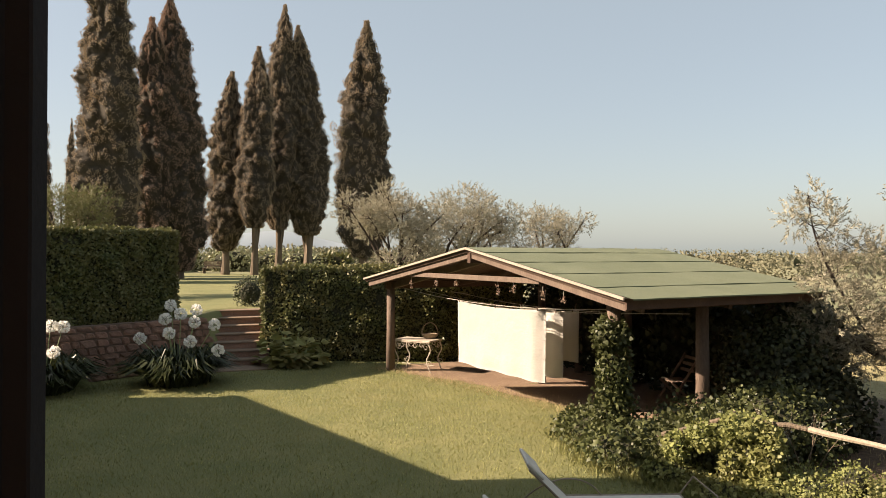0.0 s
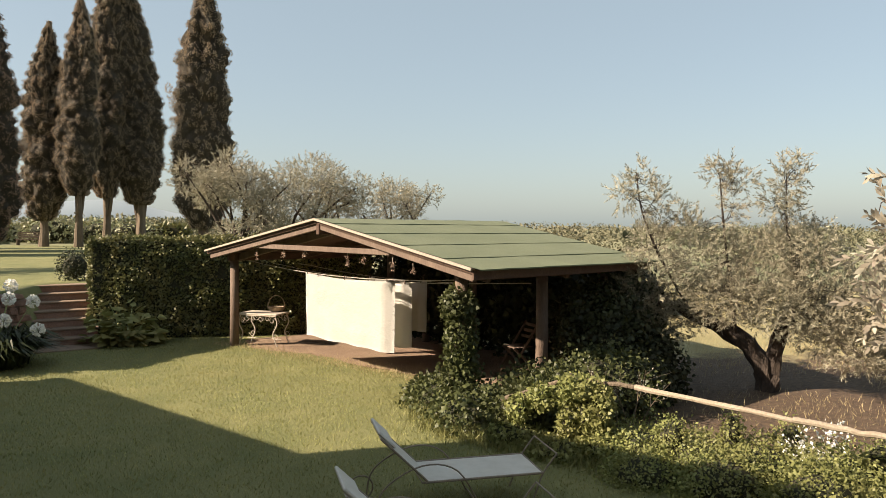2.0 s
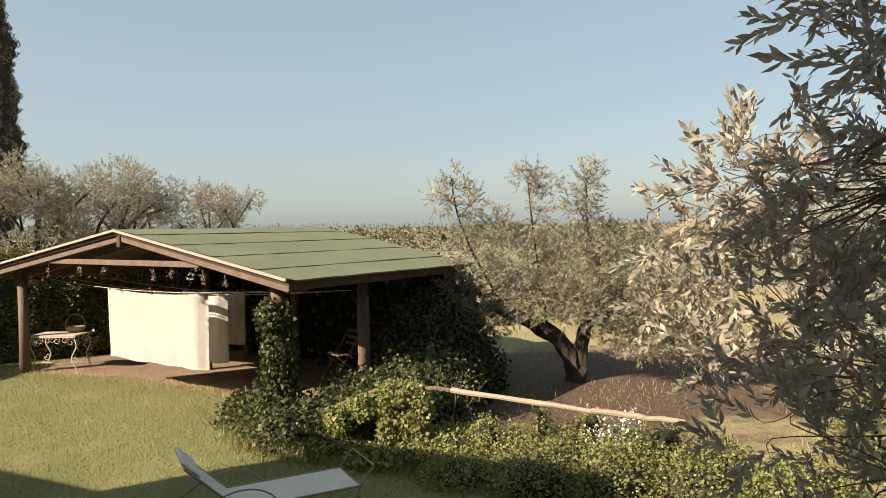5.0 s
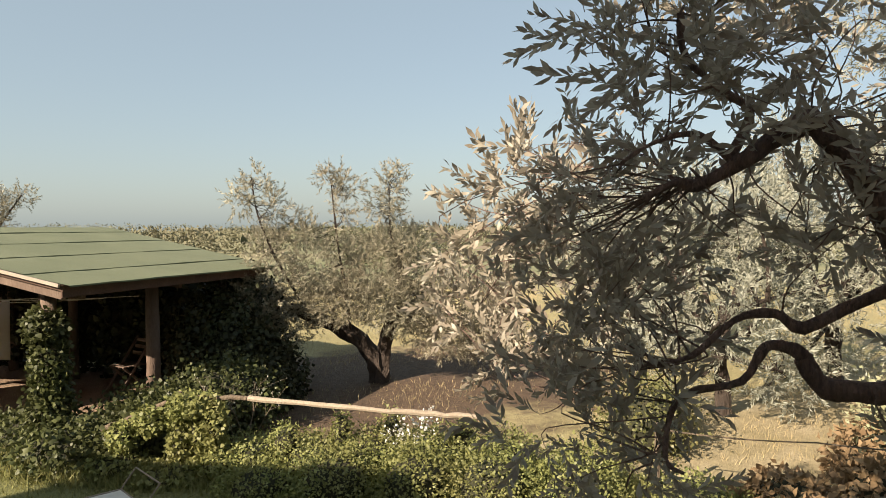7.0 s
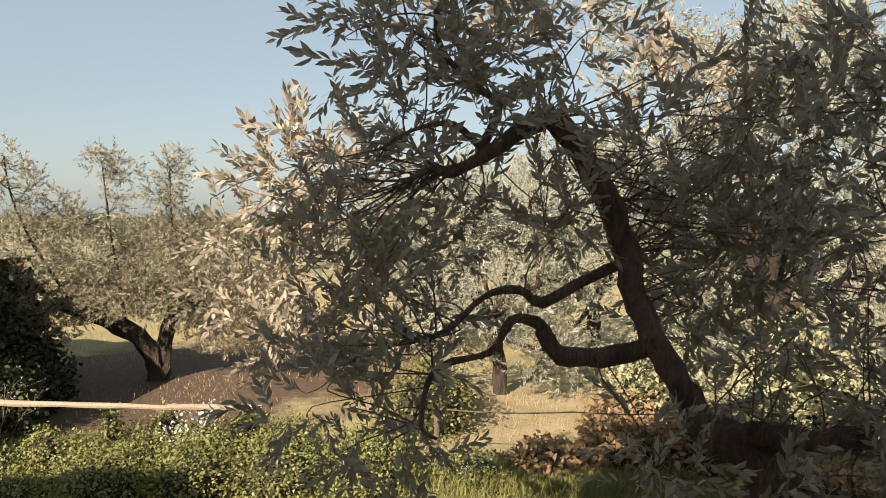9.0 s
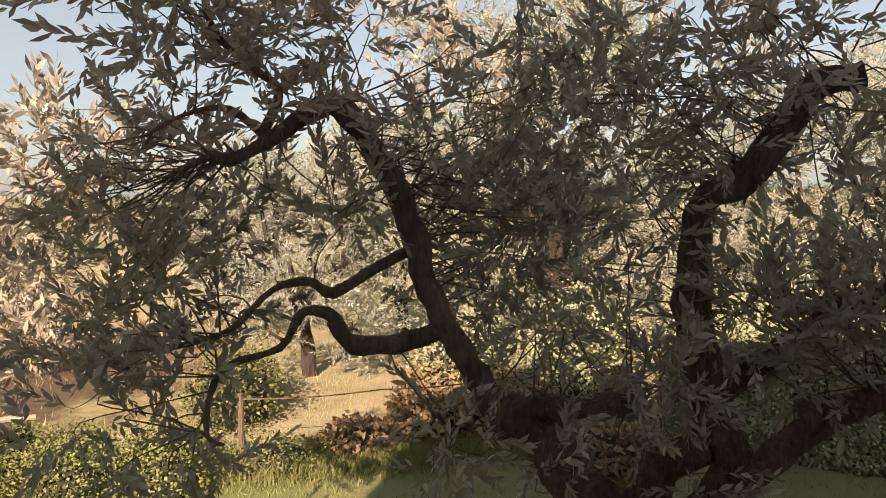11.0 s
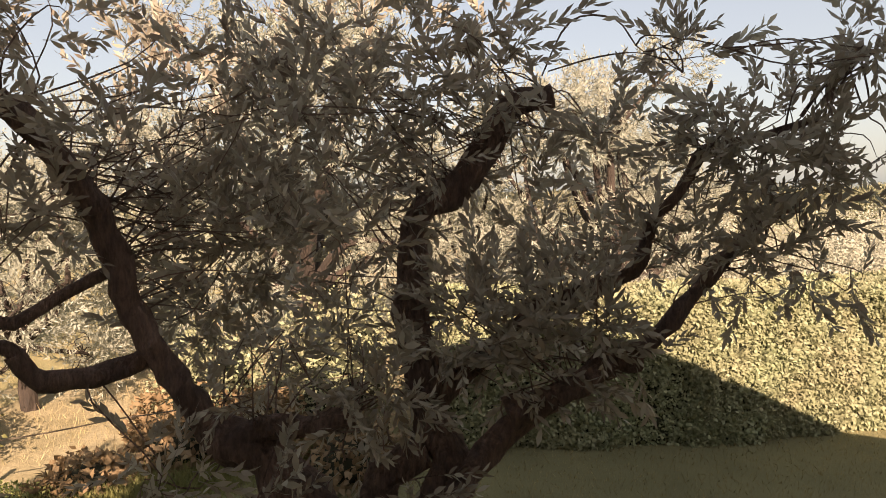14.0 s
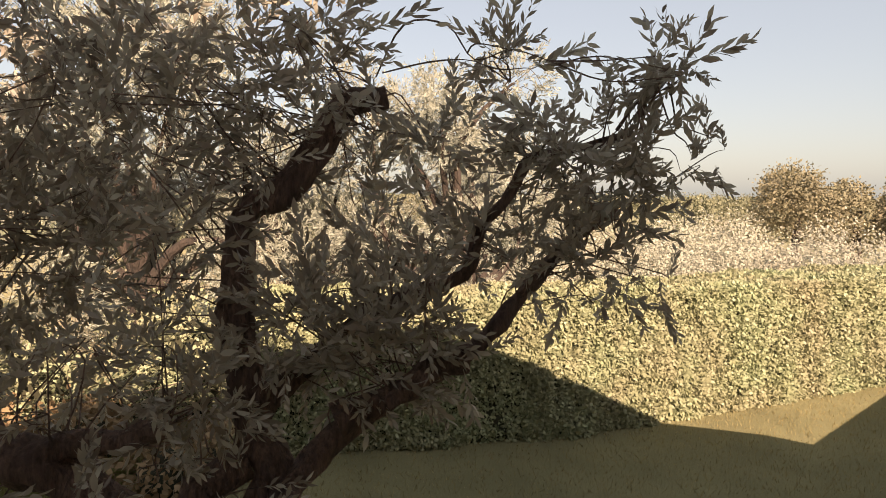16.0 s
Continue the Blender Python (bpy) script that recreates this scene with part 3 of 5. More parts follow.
# ---- retaining wall, steps, hedges ----
def stone_wall():
    w = empty("retaining_wall", (WALL_A.x, WALL_A.y, 0), "rough reddish field-stone retaining wall below a hedge", "wall", kind="structure")
    L = (WALL_B - WALL_A).length
    rot = Matrix.Rotation(math.atan2(WALL_B.y - WALL_A.y, WALL_B.x - WALL_A.x), 4, "Z")
    w.matrix_basis = Matrix.Translation((WALL_A.x, WALL_A.y, 0)) @ rot
    bm = bmesh.new()
    box(bm, (0, 0.06, -.1), (L, 0.5, 1.2))
    part("mortar", bm, M_MORTAR, w)
    shapes = []
    for k in range(8):
        bm = bmesh.new()
        bmesh.ops.create_icosphere(bm, subdivisions=1, radius=.5)
        for v in bm.verts:
            v.co = Vector([max(-.46, min(.46, c * 1.55)) for c in v.co]) + Vector((noise.noise(v.co * 2 + Vector((k * 7, 0, 0))), noise.noise(v.co * 2 + Vector((0, k * 7, 0))), noise.noise(v.co * 2 + Vector((0, 0, k * 7))))) * .13
        me = bpy.data.meshes.new("stone")
        bm.to_mesh(me); bm.free()
        me.materials.append(M_STONE)
        shapes.append(me)
    z, rnd = 0.0, random.Random(4)
    while z < 1.15:
        hh = rnd.uniform(.10, .21)
        x = rnd.uniform(-.1, 0)
        while x < L:
            ww = rnd.uniform(.16, .44)
            ob = new("stone", rnd.choice(shapes))
            ob.parent = w
            ob.matrix_basis = Matrix.Translation((x + ww / 2, .075, z + hh / 2)) @ Matrix.Rotation(rnd.uniform(-.09, .09), 4, "Y") @ Matrix.Diagonal((ww * rnd.uniform(.9, 1.04), .13, hh * rnd.uniform(.82, 1.12), 1))
            x += ww
        z += hh * .93


stone_wall()


def steps():
    s = empty("garden_steps", (-4.9, 17.35, 0), "flight of weathered brick garden steps between hedges", "steps", kind="structure")
    s.matrix_basis = Matrix.Translation((-5.3, 17.2, 0)) @ Matrix.Rotation(radians(20), 4, "Z")
    for i in range(7):
        bm = bmesh.new()
        box(bm, (-1.15, i * .37, -.1), (1.15, 2.9, (i + 1) * .174 - .045))
        part("riser", bm, M_STONE, s)
        bm = bmesh.new()
        box(bm, (-1.18, i * .37 - .03, (i + 1) * .174 - .045), (1.18, i * .37 + .40, (i + 1) * .174), bevel=.012)
        part("tread", bm, M_STEP, s)
    bm = bmesh.new()
    box(bm, (1.19, .7, -.1), (1.36, 3.2, .8), bevel=.03)
    part("side_wall", bm, M_STONE, s)
    bm = bmesh.new()
    box(bm, (-.9, -.75, -.05), (1.1, -.03, .03), bevel=.01)
    part("paving", bm, M_STEP, s)


steps()


def hedge(name, path, width, z0, z1, leaf, count, mat, label, lumps=0.12):
    """A clipped hedge along a line: leaves over a core dark with painted shade."""
    o = Vector((*path[0], z0))
    h = empty(name, o, label, "hedge")
    at, nn = [], []
    bm = bmesh.new()
    for (ax, ay), (bx, by) in zip(path, path[1:]):
        a, b = Vector((ax, ay, 0)), Vector((bx, by, 0))
        L, d = (b - a).length, (b - a).normalized()
        s = Vector((-d.y, d.x, 0))
        m = Matrix((d, s, Vector((0, 0, 1)))).transposed().to_4x4()
        m.translation = a - Vector((o.x, o.y, 0))
        k = .1
        if len(path) > 2:
            m.translation -= d * .22
            L += .44
            ax, ay = ax - d.x * .22, ay - d.y * .22
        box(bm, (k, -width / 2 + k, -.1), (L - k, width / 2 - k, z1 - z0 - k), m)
        H = z1 - z0
        areas = np.array([L * H, L * H, L * width, width * H, width * H])
        n = (count * areas / areas.sum() * 1.0).astype(int)
        for f, q in enumerate(n):
            r1, r2 = RNG.uniform(0, 1, q), RNG.uniform(0, 1, q)
            if f < 2:
                sg = -1 if f == 0 else 1
                loc, nor = np.c_[r1 * L, np.full(q, sg * width / 2), r2 * H], (0, sg, 0)
            elif f == 2:
                loc, nor = np.c_[r1 * L, (r2 - .5) * width, np.full(q, H)], (0, 0, 1)
            else:
                loc, nor = np.c_[np.full(q, 0 if f == 3 else L), (r1 - .5) * width, r2 * H], (-1 if f == 3 else 1, 0, 0)
            nor = np.array(nor, float)
            R = np.array(m.to_3x3())
            wp = loc @ R.T + np.array((ax, ay, z0))
            wn_ = R @ nor
            off = np.array([noise.noise(Vector(p) * 1.7) * lumps + noise.noise(Vector(p) * 6) * lumps * .4 for p in wp]) - RNG.uniform(0, .09, q)
            at.append(wp + wn_ * off[:, None]); nn.append(np.broadcast_to(wn_, (q, 3)))
    part("core", bm, M_SHADE_CORE, h)
    at, nn = np.concatenate(at), np.concatenate(nn)
    al = unit(nn * .5 + RNG.normal(size=nn.shape) * .6 + (0, 0, .1))
    scatter("foliage", LEAF, at, al, nn + RNG.normal(size=nn.shape) * .5, leaf * RNG.uniform(.6, 1.3, len(at)), mat, h, origin=o)
    return h


hedge("clipped_hedge", [(-9.05, 14.6), (-6.75, 17.5)], 1.1, 1.2, 3.3, .085, 34000, M_HEDGE, "dense dark clipped evergreen hedge above the stone wall", .14)
hedge("clipped_hedge", [(-4.62, 18.75), (2.0, 18.75)], 1.2, 0.0, 2.42, .085, 40000, M_HEDGE, "clipped laurel-like hedge beside the steps", .16)
hedge("field_hedge", [(8.75, -0.6), (8.6, -3.5), (9.0, -6.0), (9.8, -10), (11.2, -17), (13, -26)], 1.3, 0.0, 1.68, .058, 110000, M_HEDGE_L, "long clipped pale green hedge closing the lawn", .12)
hedge("far_hedge", [(-26, 66), (-8, 64)], 2, 1.0, 2.6, .4, 3000, M_HEDGE, "low dark hedge across the upper garden", .3)


# ---- trees ----
def cypress(base, height, width, clear, mat, seed, tag, lean):
    """A spear-shaped cypress of many rounded tufts; clear is the bare trunk's height, lean the tip's way off plumb."""
    r = np.random.default_rng(seed)
    o = Vector(base)
    t = empty("cypress_tree", o, tag, "tree", "garden cypresses")
    bm = bmesh.new()
    rad = width * .085
    tube(bm, [(0, 0, -.3), (.05, 0, clear * .6), (0, .05, clear + 1), (lean * .4, 0, height * .6)], [rad * 1.35, rad, rad * .9, rad * .3], 10, .25)
    if clear > 2:
        for k in range(2):
            a = seed + 2.2 * k
            tube(bm, [(.05 * math.cos(a), .05 * math.sin(a), clear * .45), (.3 * math.cos(a), .3 * math.sin(a), clear * .8), (.55 * math.cos(a), .55 * math.sin(a), clear + .8)], [rad * .6, rad * .5, rad * .3], 8, .25)
    part("trunk", bm, M_BARK_P, t)
    H, R = height - clear, width * .5

    def lobe(x, q):
        """Radius of the column: boughs in broad swells, covered with rounded tufts."""
        low = .34 + .66 * math.sin(min(1, q / .2) * math.pi / 2) ** .8
        p = R * (low if q < .2 else max(.06, 1 - ((q - .2) / .8) ** 3.0))
        u, v, w = math.cos(x) * R, math.sin(x) * R, q * H
        k = .97 + noise.noise((u * .55 + seed * 9, v * .55, w * .22)) * .26 + noise.noise((u * 1.1 + seed * 4, v * 1.1, w * .5)) * .16
        big = noise.voronoi((u * 1.05 + seed * 5, v * 1.05, w * .72))[0][0]
        small = noise.voronoi((u * 2.6 + seed * 3, v * 2.6, w * 2.1))[0][0]
        return p * k + min(1, p / R * 1.7) * (.75 * (.48 - big) + .42 * (.42 - small)) * (R / 1.6), small
    n = int(46000 * (H * width / 48) ** .5)
    f = r.uniform(0, 1, n) ** 1.08
    a = r.uniform(0, 2 * math.pi, n)
    rr, crease = np.array([lobe(x, q) for x, q in zip(a, f)]).T
    crown = crease < r.uniform(.34, .62, n)                # few sprays down in the creases, where the dark shell paints shade
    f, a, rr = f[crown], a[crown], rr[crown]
    n = len(f)
    rr = rr + r.normal(size=n) * .025
    off = lean * f ** 1.3
    p = np.c_[np.cos(a) * rr + off, np.sin(a) * rr, clear + f * H]
    out = np.c_[np.cos(a), np.sin(a), np.zeros(n)]
    if seed == 8:
        for at in ((-1.5, -.3, 8.35), (-1.65, -.3, 8.75), (-1.45, -.3, 7.0), (-1.35, -.3, 6.7), (-1.3, -.3, 8.2), (-1.45, -.3, 8.0)):
            m = r.integers(0, n, 70)
            p[m] = np.array(at) + unit(r.normal(size=(70, 3))) * (.2, .2, .27)
    al = unit(out * .9 + (0, 0, .55) + r.normal(size=(n, 3)) * .5)
    scatter("crown", SPRAY, p, al, out + r.normal(size=(n, 3)) * .6, .098 * r.uniform(.55, 1.35, n) * (width / 3.0) ** .5, mat, t)
    # shell under the sprays, coloured dark to stand for shade between tufts
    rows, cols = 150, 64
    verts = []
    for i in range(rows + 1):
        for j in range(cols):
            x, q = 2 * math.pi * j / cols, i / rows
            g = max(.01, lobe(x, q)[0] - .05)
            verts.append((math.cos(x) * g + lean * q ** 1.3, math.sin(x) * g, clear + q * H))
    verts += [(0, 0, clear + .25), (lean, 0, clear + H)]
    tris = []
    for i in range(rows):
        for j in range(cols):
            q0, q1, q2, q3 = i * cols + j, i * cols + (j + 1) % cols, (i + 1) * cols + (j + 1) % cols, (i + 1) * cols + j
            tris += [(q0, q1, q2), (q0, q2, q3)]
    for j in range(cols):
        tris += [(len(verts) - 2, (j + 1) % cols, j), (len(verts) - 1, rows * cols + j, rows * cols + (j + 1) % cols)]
    link_mesh("inner_bough", tri_mesh("inner_bough", np.array(verts), np.array(tris), True), M_CYP_SHADE, t)


_s = []
_t = []
for _k in range(3):
    _a = _k * 2.1
    _d = np.array((math.cos(_a) * .3, 0.0, math.sin(_a) * .3))
    _w = np.array((-math.sin(_a), 0.0, math.cos(_a))) * .17
    _s.append(np.array([-_w + (0, .1, 0), _w + (0, .1, 0), _d + (0, .8 + .1 * _k, 0)]))
    _t.append(np.array([(0, 1, 2)]) + 3 * _k)
SPRAY = (np.concatenate(_s), np.concatenate(_t))

for px, d, top, w, clear, mat, seed, lean in ((192, 38, 18.5, 3.3, .5, M_CYP, 1, -.15), (277, 43, 16.2, 3.1, .5, M_CYP_B, 2, -.4), (313, 44.5, 18.0, 3.7, .5, M_CYP_B, 3, -.55),
                                             (396, 53, 15.5, 3.1, 1.8, M_CYP, 4, .45), (447, 52, 17.1, 2.75, 3.5, M_CYP, 5, .3), (489, 56, 21.6, 3.0, 3.5, M_CYP, 6, .5), (541, 57, 20.3, 3.4, 3.1, M_CYP, 7, -.85),
                                             (638, 40, 15.05, 3.05, 1.4, M_CYP, 8, .2), (125, 90, 19.0, 1.5, .5, M_CYP, 9, 0), (66, 48, 12.9, 1.9, .5, M_CYP_B, 10, 0)):
    cypress((-.13 + ((px - 784) / 1247 + .014) * d, d, TERRACE - .05), top + 1.0 - TERRACE, w, clear, mat, seed,
            "tall columnar cypress with dense %s foliage on the upper terrace" % ("brownish" if mat is M_CYP_B else "dark green"), lean)


def olive(name, base, limbs, masses, size, per, mat, bark, tag, far=True):
    """limbs: (points, first and last radius); masses: (centre, radii). Shoots fill the masses."""
    o = Vector(base)
    t = empty(name, o, tag, "tree", "olive trees")
    bm = bmesh.new()
    ends = []
    for pts, r0, r1 in limbs:
        k = len(pts)
        q, rad = smooth_path(pts, [r0 + (r1 - r0) * i / (k - 1) for i in range(k)], 4)
        tube(bm, [p - o for p in q], rad, 9 if far else 16, .5)
        ends += [np.array(p) for p in q[len(q) // 3:]]
    part("trunk", bm, bark, t)
    ends = np.array(ends)
    bm = bmesh.new()
    groups = [[], [], []]
    for c, r, *thin in masses:
        c, r = np.asarray(c, float), np.asarray(r, float)
        n = int(per * (r[0] * r[1] * r[2]) ** (2 / 3) / size ** 2 * .12 * (thin[0] if thin else 1)) + 6
        p, d = in_ball(n, c, r, 0.35)
        for k in range(min(9, max(4, n // 8))):
            e = p[k]
            close = np.argsort(((ends - c) ** 2).sum(1))[:2 if far else 12]
            s = ends[RNG.choice(close)]
            hub = c + RNG.normal(size=3) * .25 * r        # shoots of a mass leave one bough
            span = np.linalg.norm(e - s)
            w = (.0055 if far else .0033) * size / .25
            path, rad = smooth_path([s, s * .55 + hub * .45 + RNG.normal(size=3) * .1 * span, hub * .6 + e * .4 + RNG.normal(size=3) * .1 * span, e], [w * 1.7, w * 1.3, w, w * .4], 3)
            tube(bm, [q - o for q in path], rad, 4, 0, False)
        for g, sub in zip(groups, np.array_split(np.arange(n), 3)):
            if len(sub):
                g.append(np.c_[p[sub], unit(d[sub] * .7 + RNG.normal(size=(len(sub), 3)) * .6 + (0, 0, .25))])
    part("twig_mass", bm, bark, t)["kind"] = "stuff"
    for i, (g, tmpl) in enumerate(zip(groups, SPRIG_FAR if far else SPRIG_FINE)):
        g = np.concatenate(g)
        if not far:
            # the shoots on the side towards the house are pieces of their own
            near = np.argsort(g[:, 0])[:100]
            me = tri_mesh("leaf_sprig", *tmpl)
            me.materials.append(mat)
            for row in g[near]:
                ob = new("leaf_sprig", me)
                ob.parent = t
                y = Vector(row[3:]).normalized()
                x = y.cross(Vector(RNG.normal(size=3))).normalized()
                q = Matrix((x, y, x.cross(y))).transposed().to_4x4()
                q.translation = Vector(row[:3]) - o
                ob.matrix_basis = q @ Matrix.Scale(size * RNG.uniform(.65, 1.25), 4)
            g = np.delete(g, near, 0)
        scatter("foliage", tmpl, g[:, :3], g[:, 3:], RNG.normal(size=(len(g), 3)), size * RNG.uniform(.65, 1.25, len(g)), mat, t, origin=o)
    return t


# the old olive by the window
olive("olive_tree", (3.3, 0.0, 0.0), [
    ([(3.35, 0.0, -.2), (3.3, 0.0, 0.6), (3.28, -0.02, 1.2), (3.26, 0.03, 1.45), (3.32, 0.18, 1.59), (3.39, 0.37, 1.78), (3.39, 0.54, 1.85)], .19, .095),
    ([(3.39, 0.54, 1.83), (3.39, 0.68, 2.05), (3.37, 0.77, 2.21), (3.35, 0.86, 2.44), (3.33, 0.92, 2.67), (3.28, 0.98, 2.87), (3.21, 1.07, 3.07), (3.14, 1.14, 3.19), (3.08, 1.19, 3.24)], .068, .048),
    ([(3.10, 1.17, 3.23), (3.01, 1.29, 3.16), (2.94, 1.40, 3.06), (2.84, 1.53, 2.98), (2.77, 1.58, 2.99), (2.69, 1.67, 2.93)], .042, .015),
    ([(2.95, 1.45, 3.08), (2.96, 1.36, 3.26), (2.88, 1.42, 3.34), (2.74, 1.52, 3.48), (2.68, 1.51, 3.64)], .022, .012),
    ([(2.97, 1.42, 3.06), (2.82, 1.51, 3.18), (2.67, 1.61, 3.15), (2.54, 1.69, 3.06)], .016, .008),
    ([(3.42, 0.75, 2.22), (3.31, 0.94, 2.16), (3.18, 1.15, 2.16), (3.13, 1.22, 2.28)], .052, .036),
    ([(3.14, 1.21, 2.27), (3.11, 1.25, 2.31), (3.04, 1.33, 2.32), (2.93, 1.38, 2.19), (2.78, 1.53, 2.14), (2.68, 1.55, 2.06), (2.60, 1.52, 1.91), (2.59, 1.44, 1.88)], .027, .006),
    ([(3.37, 0.92, 2.58), (3.27, 1.07, 2.50), (3.13, 1.22, 2.40), (3.05, 1.30, 2.46), (2.93, 1.41, 2.43), (2.79, 1.52, 2.29), (2.65, 1.62, 2.26)], .030, .008),
    ([(3.36, 0.56, 1.82), (3.34, 0.33, 1.89), (3.32, 0.15, 1.90), (3.30, -0.06, 1.96)], .06, .045),
    ([(3.28, -0.3, 1.45), (3.30, -0.45, 1.70), (3.41, -0.38, 1.86), (3.53, -0.32, 2.18), (3.62, -0.31, 2.48), (3.67, -0.35, 2.77), (3.70, -0.53, 2.89), (3.71, -0.68, 3.10), (3.71, -0.80, 3.27), (3.70, -0.98, 3.32)], .085, .057),
    ([(3.27, 0.0, 1.1), (3.19, -0.14, 1.41), (3.26, -0.13, 1.55), (3.31, -0.17, 1.68), (3.34, -0.36, 1.76)], .10, .07),
    ([(3.2, -0.15, 1.2), (3.10, -0.36, 1.55), (3.25, -0.53, 1.69), (3.37, -0.71, 1.84), (3.46, -0.98, 1.98), (3.52, -1.25, 2.09), (3.57, -1.45, 2.20), (3.62, -1.69, 2.45), (3.63, -1.91, 2.66), (3.62, -2.12, 2.81)], .068, .026),
    ([(3.39, -0.32, 1.74), (3.49, -0.43, 1.97), (3.53, -0.61, 2.10), (3.56, -0.85, 2.30), (3.56, -1.06, 2.41), (3.52, -1.31, 2.50), (3.53, -1.39, 2.70), (3.50, -1.53, 2.88), (3.49, -1.61, 3.04), (3.43, -1.78, 3.07), (3.31, -2.03, 3.15)], .055, .012),
    ([(3.32, -0.71, 1.91), (3.34, -0.96, 2.01), (3.36, -1.16, 2.13), (3.35, -1.29, 2.14)], .06, .05),
    ([(3.68, -0.96, 3.42), (3.56, -1.16, 3.46), (3.44, -1.33, 3.45), (3.34, -1.46, 3.35)], .004, .0025),
    ([(3.68, -0.93, 3.40), (3.58, -1.04, 3.62), (3.50, -1.22, 3.61), (3.45, -1.33, 3.46), (3.35, -1.47, 3.49), (3.25, -1.64, 3.42)], .0045, .0025),
    ([(3.34, -1.97, 3.16), (3.26, -2.07, 3.33), (3.17, -2.20, 3.40)], .008, .004),
], [(c, (r, r, r)) for c, r in (
    ((3.2, 2.85, 3.0), .3), ((3.25, 3.08, 2.68), .32), ((3.15, 2.6, 3.05), .28), ((3.11, 3.0, 2.4), .3), ((3.03, 2.73, 2.1), .22), ((3.4, 2.5, 2.9), .3), ((3.5, 2.65, 2.35), .3), ((3.3, 3.3, 2.3), .24),
    ((2.55, 1.65, 3.6), .26), ((2.75, 1.5, 3.8), .3), ((2.65, 1.58, 3.35), .34), ((2.85, 2.1, 3.0), .36), ((2.8, 1.8, 2.8), .36), ((2.8, 2.15, 2.5), .3), ((2.75, 1.8, 2.35), .34), ((2.55, 2.0, 2.0), .28), ((2.6, 1.7, 1.9), .3))]
 + [(c, (r, r, r), 1.05) for c, r in (((3.05, 1.5, 3.6), .34), ((3.2, 1.2, 3.6), .32), ((4.0, 1.0, 3.2), .45), ((4.1, .7, 2.65), .42), ((3.95, .5, 2.1), .3), ((3.8, .75, 2.4), .3), ((3.9, .5, 2.9), .42), ((3.8, .05, 3.2), .4),
    ((3.67, -.2, 3.5), .36), ((3.54, -.58, 3.5), .34), ((3.78, .28, 2.5), .3), ((3.6, -.47, 3.1), .24), ((3.1, .73, 1.8), .2), ((3.2, -.2, 2.1), .22), ((3.35, -.57, 2.27), .28), ((3.37, -.9, 2.2), .26))]
 + [(c, (r, r, r), .7) for c, r in (((3.26, -1.72, 3.12), .22), ((3.23, -1.98, 3.1), .17), ((3.16, -2.12, 3.4), .1), ((3.35, -1.39, 3.44), .09), ((3.7, -1.04, 2.65), .28), ((3.52, -1.64, 2.85), .22), ((3.47, -1.93, 2.5), .18),
    ((3.47, -.98, 2.3), .26), ((3.62, .1, 3.5), .32), ((3.76, -.78, 2.95), .24), ((3.42, -1.62, 3.0), .2), ((3.36, -1.85, 2.9), .19), ((3.55, -1.3, 3.0), .2), ((3.5, -1.8, 2.68), .18), ((3.3, -2.05, 2.95), .12), ((3.45, -1.3, 2.6), .18), ((3.1, -.3, 1.75), .14), ((3.05, .25, 1.72), .12),
    ((3.62, .6, 2.7), .22), ((3.5, -.81, 2.17), .2), ((3.45, -1.05, 2.25), .18), ((3.5, -.17, 2.04), .18), ((3.42, -.06, 1.74), .15), ((3.5, .43, 3.35), .22),
    ((3.5, -.55, 2.3), .16), ((3.02, 1.1, 2.75), .2), ((3.05, .8, 3.02), .16))]
 + [(c, (r, r, r), .11) for c, r in (((3.50, -0.06, 3.39), 0.33), ((3.50, -0.39, 3.13), 0.27), ((3.60, -0.68, 3.42), 0.21), ((3.45, -0.17, 2.89), 0.27), ((3.50, 0.15, 3.11), 0.33), ((3.50, 0.39, 3.30), 0.28), ((3.40, 0.36, 2.73), 0.32), ((3.40, 0.05, 2.55), 0.24), ((3.55, -0.87, 3.18), 0.14), ((3.50, -1.09, 3.14), 0.11), ((3.30, -0.95, 2.45), 0.21), ((3.30, -0.63, 2.37), 0.21), ((3.25, -0.76, 2.19), 0.19), ((3.30, -1.20, 2.18), 0.17), ((3.20, -0.08, 2.23), 0.21), ((3.20, 0.23, 2.29), 0.21), ((3.15, 0.37, 2.14), 0.16))]
 + [(c, (r, r, r), .2) for c, r in (((3.45, -1.66, 3.14), 0.17), ((3.40, -1.97, 3.12), 0.20), ((3.35, -2.23, 3.12), 0.21), ((3.30, -2.41, 3.04), 0.11), ((3.45, -1.80, 2.91), 0.16), ((3.30, -2.02, 3.36), 0.09), ((3.25, -2.20, 3.45), 0.10), ((3.45, -1.49, 3.46), 0.12), ((3.50, -1.64, 2.51), 0.15), ((3.50, -2.06, 2.72), 0.17), ((3.50, -2.23, 2.45), 0.14), ((3.50, -1.38, 2.67), 0.16), ((3.10, -0.14, 2.00), 0.14), ((3.50, -1.92, 2.64), 0.14), ((2.90, 1.28, 3.20), 0.21), ((2.90, 1.44, 2.89), 0.22), ((3.00, 1.19, 2.84), 0.19), ((3.70, 0.69, 2.63), 0.30), ((3.80, 0.59, 3.07), 0.34), ((3.70, 0.76, 3.44), 0.31), ((3.35, -0.68, 2.39), 0.19))],
    .21, 130, M_OLIVE, M_BARK, "old gnarled olive with forked dark trunk beside the house", far=False)


